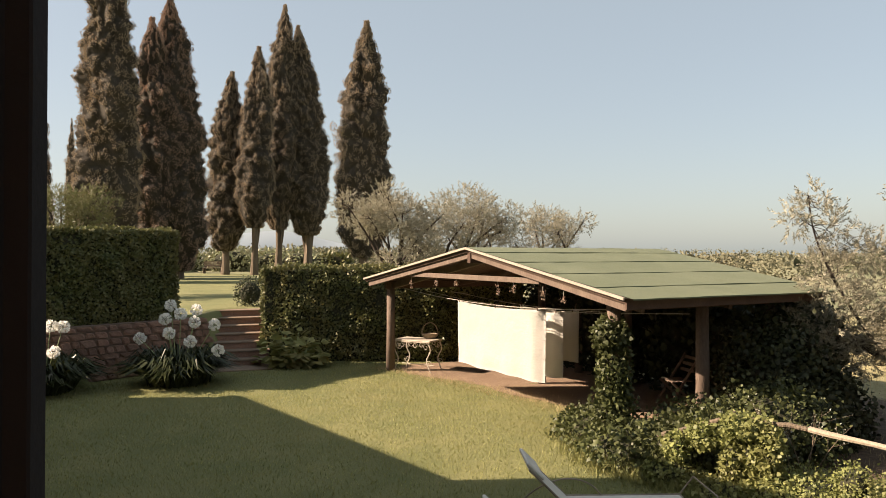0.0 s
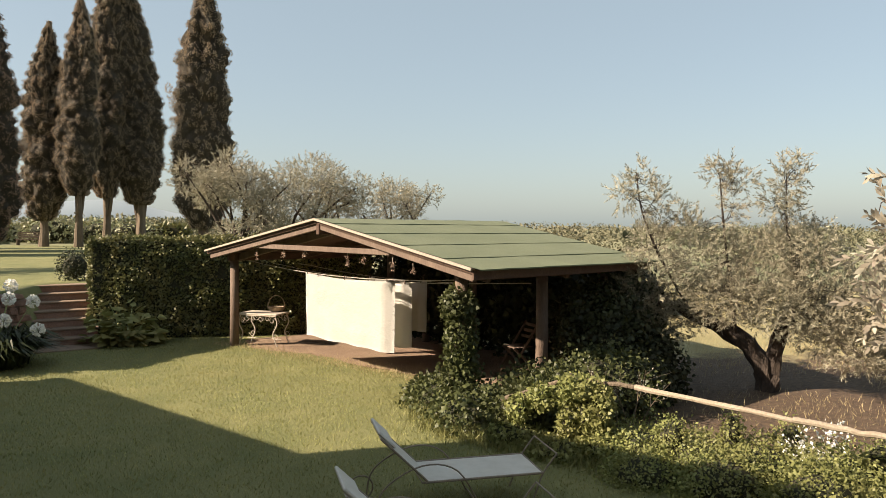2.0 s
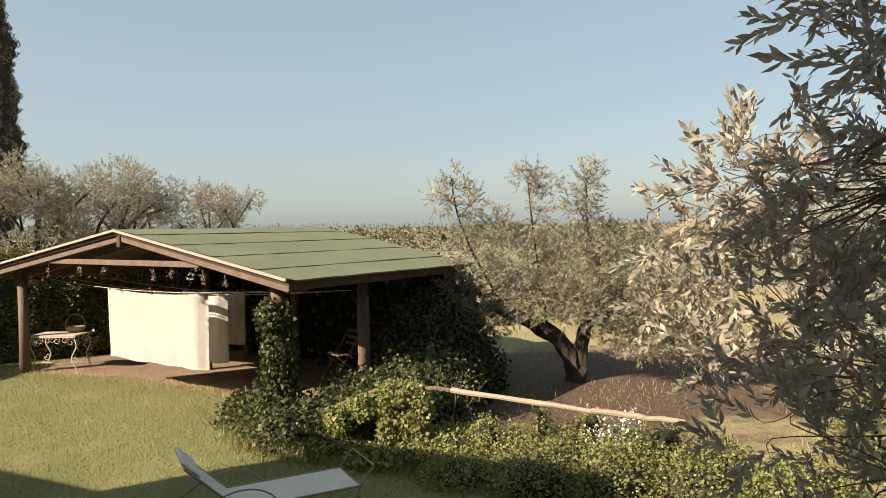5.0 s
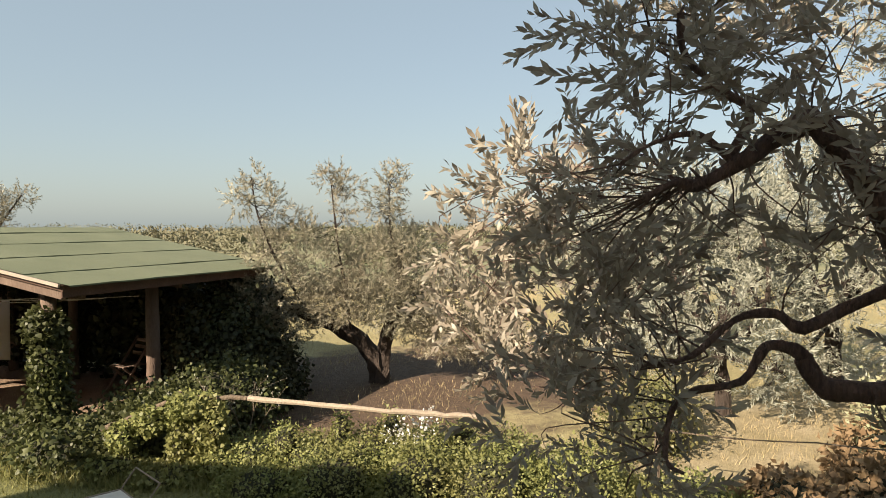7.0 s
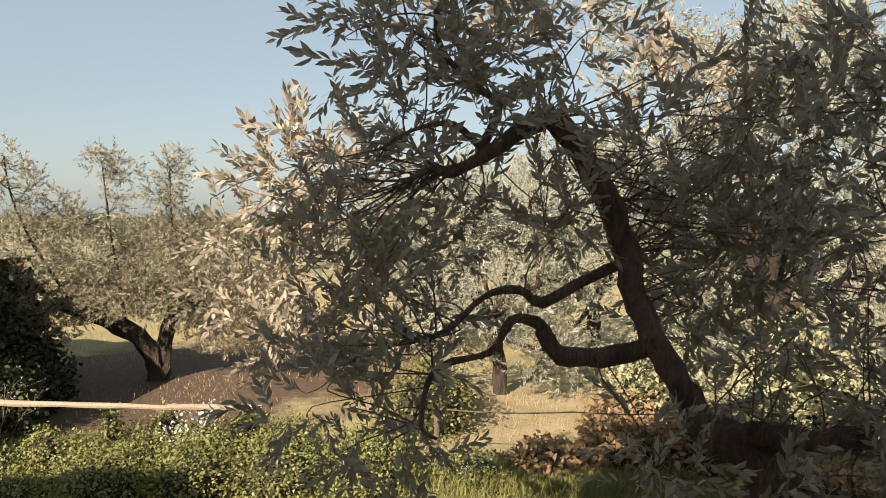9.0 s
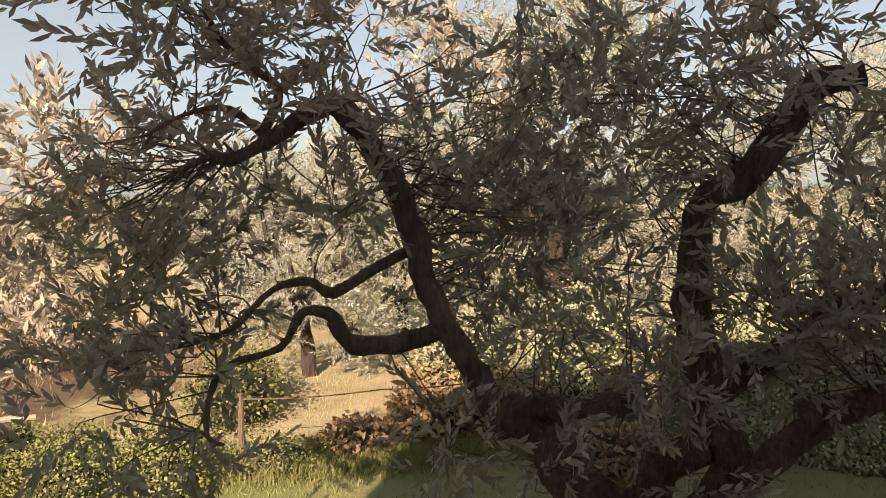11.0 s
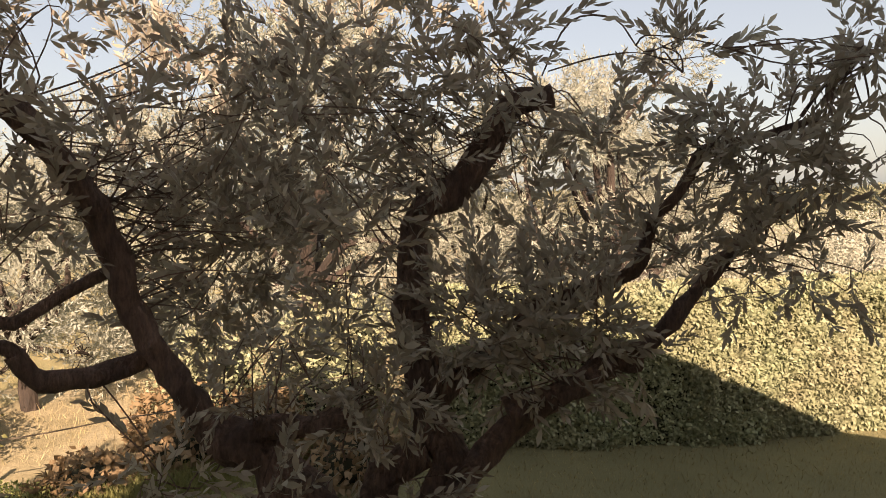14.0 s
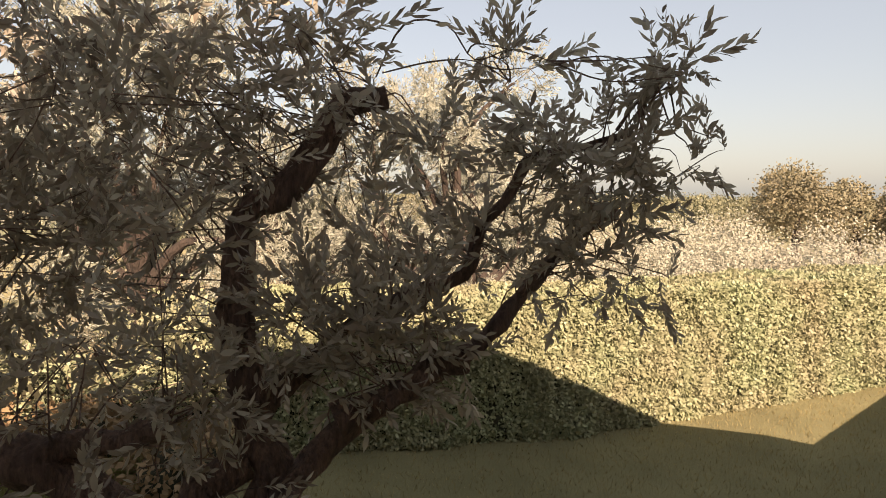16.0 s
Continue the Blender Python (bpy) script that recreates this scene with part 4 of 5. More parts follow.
def round_olive(base, height, spread, seed, mat, tag, size=.34, per=30):
    r = np.random.default_rng(seed)
    b = np.array(base, float)
    fork = b + (r.normal() * .2, r.normal() * .2, height * .25)
    limbs = [([tuple(b + (0, 0, -.2)), tuple((b + fork) / 2 + (.12, .05, 0)), tuple(fork)], height * .032, height * .026)]
    masses = []
    for k in range(15):
        a = k * 2.4 + r.uniform(-.4, .4)
        rad = spread * r.uniform(.3, .8)
        c = b + (math.cos(a) * rad, math.sin(a) * rad, height * r.uniform(.2 if mat is M_OLIVE_P else .36, .92))
        limbs.append(([tuple(fork), tuple(fork * .5 + c * .5 + r.normal(size=3) * .12 * spread), tuple(c)], height * .014, height * .004))
        masses.append((c, np.array((1, 1, .85)) * np.array((1, 1, 1.15)) * spread * r.uniform(.2, .34)))
    masses.append((b + (0, 0, height * .75), (spread * .45, spread * .45, height * .16)))
    return olive("olive_tree", base, limbs, masses, size, per, mat, M_BARK_D, tag)


# olive behind the shed's end with a leaning trunk and tall shoots
olive("olive_tree", (7.95, 10.5, 0), [
    ([(8.0, 10.5, -.2), (7.9, 10.5, .35), (7.55, 10.75, .85), (6.9, 11.2, 1.25), (6.3, 11.5, 1.5)], .22, .09),
    ([(7.95, 10.5, .2), (8.05, 10.35, .9), (8.1, 10.1, 1.6), (8.0, 9.9, 2.4)], .16, .05),
    ([(7.5, 10.75, .9), (7.2, 10.5, 1.8), (7.0, 10.4, 2.6), (6.75, 10.2, 3.6)], .04, .008),
    ([(8.0, 9.9, 2.0), (7.7, 9.8, 2.8), (7.6, 9.7, 3.6)], .03, .008),
    ([(6.9, 11.2, 1.3), (6.2, 11.0, 2.2), (5.8, 10.95, 3.0), (5.65, 10.9, 3.65)], .03, .008),
], [(c, r) for c, r in (((6.2, 11.2, 1.75), (.75, .7, .6)), ((6.9, 10.6, 2.2), (.75, .75, .55)), ((7.6, 10.1, 2.0), (.75, .7, .75)), ((8.2, 9.6, 1.7), (.7, .7, .75)), ((8.8, 9.2, 1.4), (.65, .65, .85)), ((8.5, 9.9, 1.2), (.5, .5, .6)), ((7.9, 10.0, 1.45), (.7, .7, .5)), ((9.4, 8.8, 1.0), (.4, .4, .5)), ((6.0, 11.6, 1.3), (.6, .6, .5)),
    ((7.1, 10.4, 1.6), (.6, .6, .45)), ((8.0, 9.8, 2.5), (.6, .6, .4)), ((9.2, 8.9, 1.4), (.5, .5, .7)),
    ((5.68, 10.85, 3.55), (.22, .22, .28)), ((5.95, 10.75, 3.1), (.2, .2, .4)), ((6.75, 10.15, 3.65), (.25, .25, .22)), ((6.95, 10.1, 3.05), (.14, .14, .4)), ((7.58, 9.65, 3.5), (.2, .2, .4)), ((7.62, 9.7, 2.9), (.2, .2, .35)), ((6.5, 10.5, 2.75), (.22, .22, .25)), ((6.5, 11.3, 1.15), (.55, .5, .45)), ((7.0, 10.7, 1.5), (.5, .5, .4)), ((8.6, 9.3, .95), (.5, .5, .5)), ((9.3, 9.0, .8), (.5, .5, .5)), ((5.9, 10.8, 2.5), (.35, .35, .4)), ((6.3, 10.7, 2.9), (.2, .2, .3)), ((5.45, 10.9, 3.3), (.2, .2, .3)), ((6.95, 10.0, 3.5), (.28, .2, .16)), ((7.7, 9.6, 3.7), (.18, .18, .22)), ((7.45, 9.75, 3.2), (.2, .2, .2)))],
    .19, 330, M_OLIVE_M, M_BARK_D, "silvery olive with a leaning dark trunk and tall shoots")

for base, hh, sp, seed, mat in (((-1.6, 24.5, .6), 4.5, 2.3, 21, M_OLIVE_M), ((1.0, 26, .2), 5.6, 2.4, 22, M_OLIVE_M), ((4.2, 27, -.2), 5.3, 1.9, 23, M_OLIVE_M), ((-13.6, 25, 1.2), 4.2, 2.2, 24, M_HEDGE),
                                ((10.6, 1.2, 0), 6.0, 2.6, 25, M_OLIVE_P), ((10.9, -2.9, 0), 5.2, 2.1, 26, M_OLIVE_P), ((13.5, 4.6, 0), 4.6, 2.1, 27, M_OLIVE_P), ((15, 9.5, 0), 3.6, 2.0, 28, M_OLIVE_P),
                                ((10.2, 5.0, 0), 3.7, 1.9, 31, M_OLIVE_P), ((12.6, 8.0, 0), 3.4, 1.9, 32, M_OLIVE_P), ((21, 13, 0), 3.6, 2.2, 29, M_OLIVE_P), ((16, -5.5, 0), 4.8, 2.4, 30, M_OLIVE_P), ((13.2, -.9, 0), 4.4, 2.1, 33, M_OLIVE_P), ((14.4, 1.9, 0), 4.2, 2.0, 34, M_OLIVE_P)):
    round_olive(base, hh, sp, seed, mat, "broad grey-green olive tree in sunlit field" if mat is M_OLIVE_P else "bushy green garden tree behind the hedge", .23, 220)


def field_shrubs():
    heaps, oak = [], []
    for k in range(150):
        a = radians(RNG.uniform(-152, -96))
        d = RNG.uniform(15, 24)
        heaps.append(((-math.sin(a) * d, math.cos(a) * d, .9), (RNG.uniform(.4, .9), RNG.uniform(.4, .9), RNG.uniform(.8, 1.65)), 1100))
    tagged(leaf_heap("field_scrub", heaps, .07, M_SHRUB, None), "pale dry scrub behind the hedge", "scrub", kind="stuff")
    for k in range(8):
        a = radians(-157 + k * 3.7)
        d = 31 + RNG.uniform(-2, 3)
        o = Vector((-math.sin(a) * d, math.cos(a) * d, 0))
        t = empty("oak_tree", o, "round-topped dusty green tree beyond the scrub", "tree", "trees beyond the scrub")
        bm = bmesh.new()
        tube(bm, [(0, 0, -.3), (.1, 0, 1), (0, 0, 2.4)], [.25, .2, .1], 8, .3)
        part("trunk", bm, M_BARK_D, t)
        h = RNG.uniform(3.9, 4.6)
        leaf_heap("crown", [((RNG.normal() * .9, RNG.normal() * .9, h * RNG.uniform(.3, .8)), np.array((1, 1, .8)) * RNG.uniform(.7, 1.15), 900) for _ in range(11)], .13, M_OAK, t)


field_shrubs()


# ---- shed ----
def shed():
    s = empty("open_shed", SHED_O, "open timber shed with low green felt roof", "shed")
    inv = Matrix.Translation(-SHED_O)
    P = lambda u, v, z: inv @ shed_at(u, v, z)
    EL, ER, PK = -4.3, 4.32, 0.33
    ez, pz = 2.17, 2.86
    # roof decks, each a slab
    for name, u0, z0, b0 in (("roof_deck", EL, ez, 5.1), ("roof_deck", ER, ez, 4.3)):
        bm = bmesh.new()
        q = [P(u0, 0, z0), P(PK, 0, pz), P(PK, 4.75, pz), P(u0, b0, z0)]
        top = [bm.verts.new(v) for v in q]
        low = [bm.verts.new(v - Vector((0, 0, .07))) for v in q]
        bm.faces.new(top); bm.faces.new(low[::-1])
        for i in range(4):
            bm.faces.new((top[i], low[i], low[(i + 1) % 4], top[(i + 1) % 4]))
        bmesh.ops.recalc_face_normals(bm, faces=bm.faces)
        part(name, bm, M_WOOD_D, s)
        cuts = [0, .13, .36, .60, .84, 1.02]
        for k in range(5):
            a, b = cuts[k], cuts[k + 1] + .015
            bm = bmesh.new()
            cols, lift = 14, .006 + .012
            rows = []
            for f, dz in ((a, lift), (b, lift + .012)):
                row = []
                for c in range(cols + 1):
                    g = c / cols
                    u = PK + (u0 - PK) * f
                    back = 4.75 + (b0 - 4.75) * f
                    row.append(bm.verts.new(P(u, -.03 + (back + .06) * g, pz + (z0 - pz) * f + dz + .008 * noise.noise((g * 9, k * 3.1 + f, u0)))))
                rows.append(row)
            low = [[bm.verts.new(v.co - Vector((0, 0, (.014 if r is rows[0] else .02)))) for v in r] for r in rows]
            for c in range(cols):
                bm.faces.new((rows[0][c], rows[0][c + 1], rows[1][c + 1], rows[1][c]))
                bm.faces.new((low[1][c], low[1][c + 1], rows[1][c + 1], rows[1][c]))
                bm.faces.new((low[0][c], low[0][c + 1], rows[0][c + 1], rows[0][c]))
            bmesh.ops.recalc_face_normals(bm, faces=bm.faces)
            part("felt_strip", bm, M_FELT, s)
    for u0 in (EL, ER):
        bm = bmesh.new()
        beam(bm, P(u0, -.05, ez + .0), P(PK, -.05, pz + .0), .03, .04)
        part("barge_flashing", bm, M_TRIM, s, "pale flashing strip along the gable")
        bm = bmesh.new()
        beam(bm, P(u0 * .985, .08, ez - .115), P(PK, .08, pz - .115), .07, .12)
        part("rafter", bm, M_WOOD, s)
        bm = bmesh.new()
        beam(bm, P(u0 * .93, .6, ez - .16), P(PK, .6, pz - .15), .08, .14)
        part("rafter", bm, M_WOOD, s)
    bm = bmesh.new()
    beam(bm, P(-2.3, .14, 2.33), P(2.3, .14, 2.33), .08, .09)
    part("tie_beam", bm, M_WOOD, s)
    for v in (2.4, 4.4):
        for u0 in (EL, ER):
            bm = bmesh.new()
            beam(bm, P(u0 * .95, v * .96, ez - .16), P(PK, v, pz - .16), .08, .14)
            part("rafter", bm, M_WOOD_D, s)
    for u in (-3.95, 3.6):
        bm = bmesh.new()
        beam(bm, P(u, .34, ez - .14), P(u, 4.2, ez - .14), .12, .17)
        part("wall_plate", bm, M_WOOD_D, s)
    bm = bmesh.new()
    beam(bm, P(PK, .02, pz - .18), P(PK, 4.7, pz - .18), .1, .18)
    part("ridge_beam", bm, M_WOOD_D, s)
    bm = bmesh.new()
    beam(bm, P(ER - .02, 0, ez - .08), P(ER - .02, 4.25, ez - .08), .03, .13)
    part("fascia", bm, M_WOOD_D, s)
    for u, v, top, r in ((-3.98, .5, 2.05, .1), (3.62, .42, 2.05, .095), (3.55, 2.32, 2.05, .1), (3.55, 4.0, 2.05, .1), (-3.95, 4.2, 2.05, .1), (-.9, 2.6, 2.4, .085), (.3, 3.9, 2.6, .085), (-1.6, 4.2, 2.3, .085)):
        bm = bmesh.new()
        tube(bm, [P(u, v, -.1), P(u + .01, v, top * .5), P(u, v, top)], [r * 1.08, r, r * .97], 12, .12)
        part("post", bm, M_WOOD, s, smooth=True)


shed()


def clothes_line():
    w = empty("clothes_line", shed_at(0, .8, 1.8), "thin pale washing lines strung between shed posts", "clothes line")
    inv = Matrix.Translation(-shed_at(0, .8, 1.8))
    for v, z in ((.8, 1.79), (1.5, 1.70), (2.25, 1.67)):
        bm = bmesh.new()
        pts = [inv @ shed_at(-3.9 + 7.4 * k / 20, v * .9 + .08 if k in (0, 20) else v, z + .16 * (abs(k - 10) / 10) ** 2) for k in range(21)]
        tube(bm, pts, [.006] * 21, 5)
        part("line", bm, M_ROPE, w)


clothes_line()


def dried_bunches():
    for u, v, z, L in ((-2.3, .2, 2.2, .16), (-1.2, .2, 2.25, .12), (1.0, .2, 2.26, .2), (1.5, .18, 2.26, .13), (2.4, .1, 2.2, .14), (2.9, .1, 2.14, .1), (-.4, .2, 2.27, .1)):
        o = shed_at(u, v, z)
        t = empty("dried_bunch", o, "small dried bunch hanging from the shed beam", "dried herbs", "bunches under the gable")
        bm = bmesh.new()
        tube(bm, [Vector((0, 0, .06)), Vector((0, 0, -.03))], [.004] * 2, 5)
        part("string", bm, M_ROPE, t)
        n = 40
        p = RNG.normal(size=(n, 3)) * (.02, .02, 0) + np.c_[np.zeros((n, 2)), -RNG.uniform(0, L, n)]
        scatter("leaves", LEAF, p, RNG.normal(size=(n, 3)) * .4 + (0, 0, -1), RNG.normal(size=(n, 3)), .032, M_CYP_B, t)


dried_bunches()


def sheet(u0, u1, v, z0, z1, seed, tag):
    o = shed_at(u0, v, z1)
    e = empty("hanging_sheet", o, tag, "bed sheet", "sheets on the line")
    bm = bmesh.new()
    nu, nz = 40, 24
    g = []
    for j in range(nz + 1):
        row = []
        for i in range(nu + 1):
            f, q = i / nu, j / nz
            sag = -.05 * math.sin(math.pi * f)
            wob = (.015 * math.sin(f * 9 + seed) + .008 * math.sin(f * 23 + seed * 2)) * (0.3 + q) + .015 * noise.noise((f * 4, q * 3, seed))
            curl = .12 * max(0, f - .93) / .07 if f > .93 else 0
            p = shed_at(u0 + (u1 - u0) * (f - .01 * q * math.sin(f * 3)), v + wob + curl, z1 + sag * (1 - q) + (z0 - z1) * q + .03 * q * noise.noise((f * 5, seed, 0)))
            row.append(bm.verts.new(p - o))
        g.append(row)
    for a, b in zip(g, g[1:]):
        for i in range(nu):
            bm.faces.new((a[i], a[i + 1], b[i + 1], b[i]))
    bmesh.ops.solidify(bm, geom=bm.faces[:], thickness=.006)
    part("cloth", bm, M_SHEET, e, smooth=True)
    for f in (.03, .5, .97):
        bm = bmesh.new()
        q = shed_at(u0 + (u1 - u0) * f, v, z1 + .02 - .05 * math.sin(math.pi * f)) - o
        box(bm, q + Vector((-.008, -.02, -.04)), q + Vector((.008, .02, .04)), bevel=.004)
        part("peg", bm, M_WOOD, e)


sheet(-1.38, 1.42, .8, .53, 1.80, 1.0, "large cream-white sheet pegged on the line in sun")
sheet(-1.0, 1.02, 1.5, .50, 1.70, 4.0, "white sheet hanging behind, half shaded")
sheet(-1.2, .58, 2.25, .66, 1.67, 7.0, "white sheet hanging in the shade of the shed")


def scroll(bm, c, r, turns, n, d, a0, right, upv, w=.007):
    pts = []
    for k in range(n + 1):
        f = k / n
        a = a0 + d * turns * 2 * math.pi * f
        q = r * (1 - .75 * f)
        pts.append(c + right * math.cos(a) * q + upv * math.sin(a) * q)
    tube(bm, pts, [w] * len(pts), 5)


def iron_table():
    rot = Matrix.Rotation(radians(-30), 4, "Z")
    t = empty("iron_table", (-.54, 16.75, 0), "white wrought-iron garden table with scrolls under the shed", "table")
    t.matrix_basis = Matrix.Translation((-.54, 16.75, 0)) @ rot
    bm = bmesh.new()
    box(bm, (-.5, -.3, .72), (.5, .3, .75), bevel=.01)
    part("tabletop", bm, M_IRON, t)
    for sx in (-1, 1):
        for sy in (-1, 1):
            bm = bmesh.new()
            c = Vector((sx * .46, sy * .26, 0))
            tube(bm, *smooth_path([c + Vector((sx * .05, 0, 0)), c + Vector((sx * .0, 0, .1)), c + Vector((-sx * .07, 0, .3)), c + Vector((sx * .03, 0, .52)), c + Vector((-sx * .02, 0, .72))], [.014] * 5), 6)
            scroll(bm, c + Vector((-sx * .09, 0, .60)), .09, 1.2, 18, sx, 0, Vector((1, 0, 0)), Vector((0, 0, 1)))
            scroll(bm, c + Vector((sx * .0, 0, .22)), .08, 1.2, 18, -sx, math.pi, Vector((1, 0, 0)), Vector((0, 0, 1)))
            scroll(bm, c + Vector((0, -sy * .09, .60)), .09, 1.2, 18, sy, 0, Vector((0, 1, 0)), Vector((0, 0, 1)))
            part("leg", bm, M_IRON, t)
    for sy in (-1, 1):
        bm = bmesh.new()
        for k in range(4):
            scroll(bm, Vector((-.27 + k * .18, sy * .29, .64)), .07, 1.1, 16, 1 if k % 2 else -1, .5, Vector((1, 0, 0)), Vector((0, 0, 1)))
        beam(bm, Vector((-.48, sy * .29, .71)), Vector((.48, sy * .29, .71)), .02, .02)
        part("apron_scrolls", bm, M_IRON, t)
    bm = bmesh.new()
    beam(bm, Vector((-.44, 0, .15)), Vector((.44, 0, .15)), .015, .015)
    part("stretcher", bm, M_IRON, t)
    b = empty("basket", (-.26, 16.8, .752), "wicker basket with a tall round handle on the table", "basket")
    bm = bmesh.new()
    prof = [(.10, 0), (.15, .04), (.18, .10), (.185, .12), (.17, .12), (.14, .05), (.09, .02)]
    rings = [[bm.verts.new((math.cos(a * .3927) * r * 1.1, math.sin(a * .3927) * r * .8, z)) for a in range(16)] for r, z in prof]
    for a, c in zip(rings, rings[1:]):
        for k in range(16):
            bm.faces.new((a[k], a[(k + 1) % 16], c[(k + 1) % 16], c[k]))
    bm.faces.new(rings[0][::-1]); bm.faces.new(rings[-1])
    part("bowl", bm, M_WICKER, b)
    bm = bmesh.new()
    tube(bm, [Vector((math.cos(k * math.pi / 16) * .19, 0, .11 + math.sin(k * math.pi / 16) * .27)) for k in range(17)], [.012] * 17, 6)
    part("handle", bm, M_WICKER, b)


iron_table()


def garden_chair():
    c = empty("folding_chair", (4.4, 13.1, 0), "slatted wooden folding chair in the shed's shade", "chair")
    c.matrix_basis = Matrix.Translation((4.29, 12.98, 0)) @ Matrix.Rotation(radians(-75), 4, "Z")
    for k in range(5):
        bm = bmesh.new()
        box(bm, (-.21, -.2 + k * .09, .44), (.21, -.13 + k * .09, .46), bevel=.005)
        part("seat_slat", bm, M_WOOD, c)
    for k in range(3):
        bm = bmesh.new()
        beam(bm, Vector((-.2, .25 + .05 * k, .62 + .11 * k)), Vector((.2, .25 + .05 * k, .62 + .11 * k)), .02, .06)
        part("back_slat", bm, M_WOOD, c)
    for sx in (-1, 1):
        bm = bmesh.new()
        beam(bm, Vector((sx * .21, -.28, 0)), Vector((sx * .21, .36, .9)), .025, .04)
        part("back_leg", bm, M_WOOD, c)
        bm = bmesh.new()
        beam(bm, Vector((sx * .19, .28, 0)), Vector((sx * .19, -.2, .45)), .025, .04)
        part("front_leg", bm, M_WOOD, c)
    t = empty("garden_table", (5.52, 13.80, 0), "small dark garden table in the shed's shade", "table")
    bm = bmesh.new()
    box(bm, (-.45, -.35, .72), (.45, .35, .76), bevel=.012)
    part("tabletop", bm, M_WOOD_D, t)
    for sx in (-1, 1):
        for sy in (-1, 1):
            bm = bmesh.new()
            beam(bm, Vector((sx * .38, sy * .28, 0)), Vector((sx * .34, sy * .24, .72)), .04, .04)
            part("leg", bm, M_WOOD_D, t)


garden_chair()


# ---- planting round the lawn ----
def bush(name, tag, heaps, leaf, mat, cat="bush", template=IVY, core=True):
    o = Vector(heaps[0][0]); o.z = 0
    t = empty(name, o, tag, cat)
    # dark blobs stand for the shade among the leaves
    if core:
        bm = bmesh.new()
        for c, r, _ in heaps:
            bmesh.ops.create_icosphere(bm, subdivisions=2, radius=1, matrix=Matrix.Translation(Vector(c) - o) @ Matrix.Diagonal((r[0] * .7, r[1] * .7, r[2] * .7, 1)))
        part("shade_mass", bm, M_SHADE_CORE, t)["kind"] = "stuff"
    leaf_heap("foliage", heaps, leaf, mat, t, template, origin=o)
    return t


FR = shed_at(3.62, .42)
bush("ivy_column", "ivy-clad shed post, leaves thick round the timber", [((FR.x, FR.y, .45), (.28, .28, .5), 1800), ((FR.x, FR.y, 1.05), (.22, .22, .55), 2000), ((FR.x - .03, FR.y, 1.6), (.24, .24, .25), 1300)], .062, M_CREEPER, "ivy")
bush("ivy_bank", "sprawling dark ivy bank before the shed", [((2.3, 10.5, .1), (.6, .8, .36), 3000), ((2.4, 9.4, .15), (.55, .7, .36), 3000), ((3.1, 9.1, .2), (.75, .6, .42), 3600), ((3.7, 9.2, .3), (.7, .6, .5), 3600), ((4.5, 9.6, .4), (.8, .7, .6), 3600), ((3.5, 9.9, .25), (.8, .5, .45), 2400), ((2.2, 11.0, .05), (.4, .5, .3), 1500)], .062, M_CREEPER, "ivy")
# mound and thicket carry the shed's shade in their leaf colour
bush("ivy_mound", "tall ivy mound at the shed's end, shade put in its dark colour", [((5.2, 11.0, .6), (.8, .8, 1.05), 6000), ((5.7, 11.8, .9), (.85, .8, 1.15), 5000), ((5.8, 10.9, .3), (.7, .7, .7), 3600), ((5.1, 10.2, .25), (.75, .6, .55), 3600)], .08, M_IVY_SHADE, "ivy")
bush("back_thicket", "thicket closing the back of the shed, shade put in its dark colour", [(tuple(shed_at(u, 4.75, 1.0)), (.9, .5, 1.2), 1500) for u in (-3.6, -2.4, -1.2, 0, 1.2, 2.4, 3.4)] + [(tuple(shed_at(u, 4.9, 1.85)), (.9, .4, .55), 900) for u in (-2.0, -.8, .4, 1.6)], .14, M_IVY_SHADE, "thicket")
bush("trailing_vine", "yellow-green vine draped over the pole fence", [((2.75, 8.6, .08), (.38, .36, .18), 1200), ((3.4, 8.05, .80), (.24, .3, .13), 1700), ((3.55, 7.8, .6), (.14, .2, .3), 1500), ((3.05, 8.4, .6), (.16, .22, .16), 800), ((2.8, 8.6, .42), (.15, .2, .16), 600), ((3.29, 8.1, .4), (.13, .13, .42), 1100), ((3.45, 7.95, .55), (.12, .16, .3), 700), ((3.2, 8.0, .04), (.5, .4, .16), 1700), ((3.65, 7.7, .1), (.4, .35, .22), 1700)], .05, M_BRAMBLE, "vine")
bush("hedgerow", "low bright green bramble row along the fence", [((4.0, 7.6, .05), (.6, .5, .38), 5000), ((4.35, 7.0, .1), (.5, .5, .38), 5000), ((4.85, 6.5, .1), (.5, .45, .46), 5800), ((5.3, 6.0, .12), (.5, .45, .46), 5800), ((5.8, 5.4, .15), (.5, .45, .42), 4600), ((6.3, 4.7, .12), (.5, .5, .36), 4000), ((6.8, 3.7, .02), (.5, .6, .26), 2600), ((3.75, 7.0, .02), (.5, .45, .3), 3600), ((4.25, 6.35, .1), (.5, .45, .4), 4600), ((4.8, 5.7, .12), (.5, .45, .42), 4600), ((5.35, 5.1, .12), (.5, .5, .42), 4000), ((5.85, 4.4, .1), (.5, .5, .38), 3400), ((4.6, 6.75, .5), (.12, .12, .3), 500), ((5.05, 6.4, .5), (.16, .12, .28), 500), ((5.6, 5.8, .45), (.2, .15, .25), 500), ((4.15, 7.2, .4), (.18, .2, .22), 500)], .043, M_BRAMBLE, "bramble", LEAF)


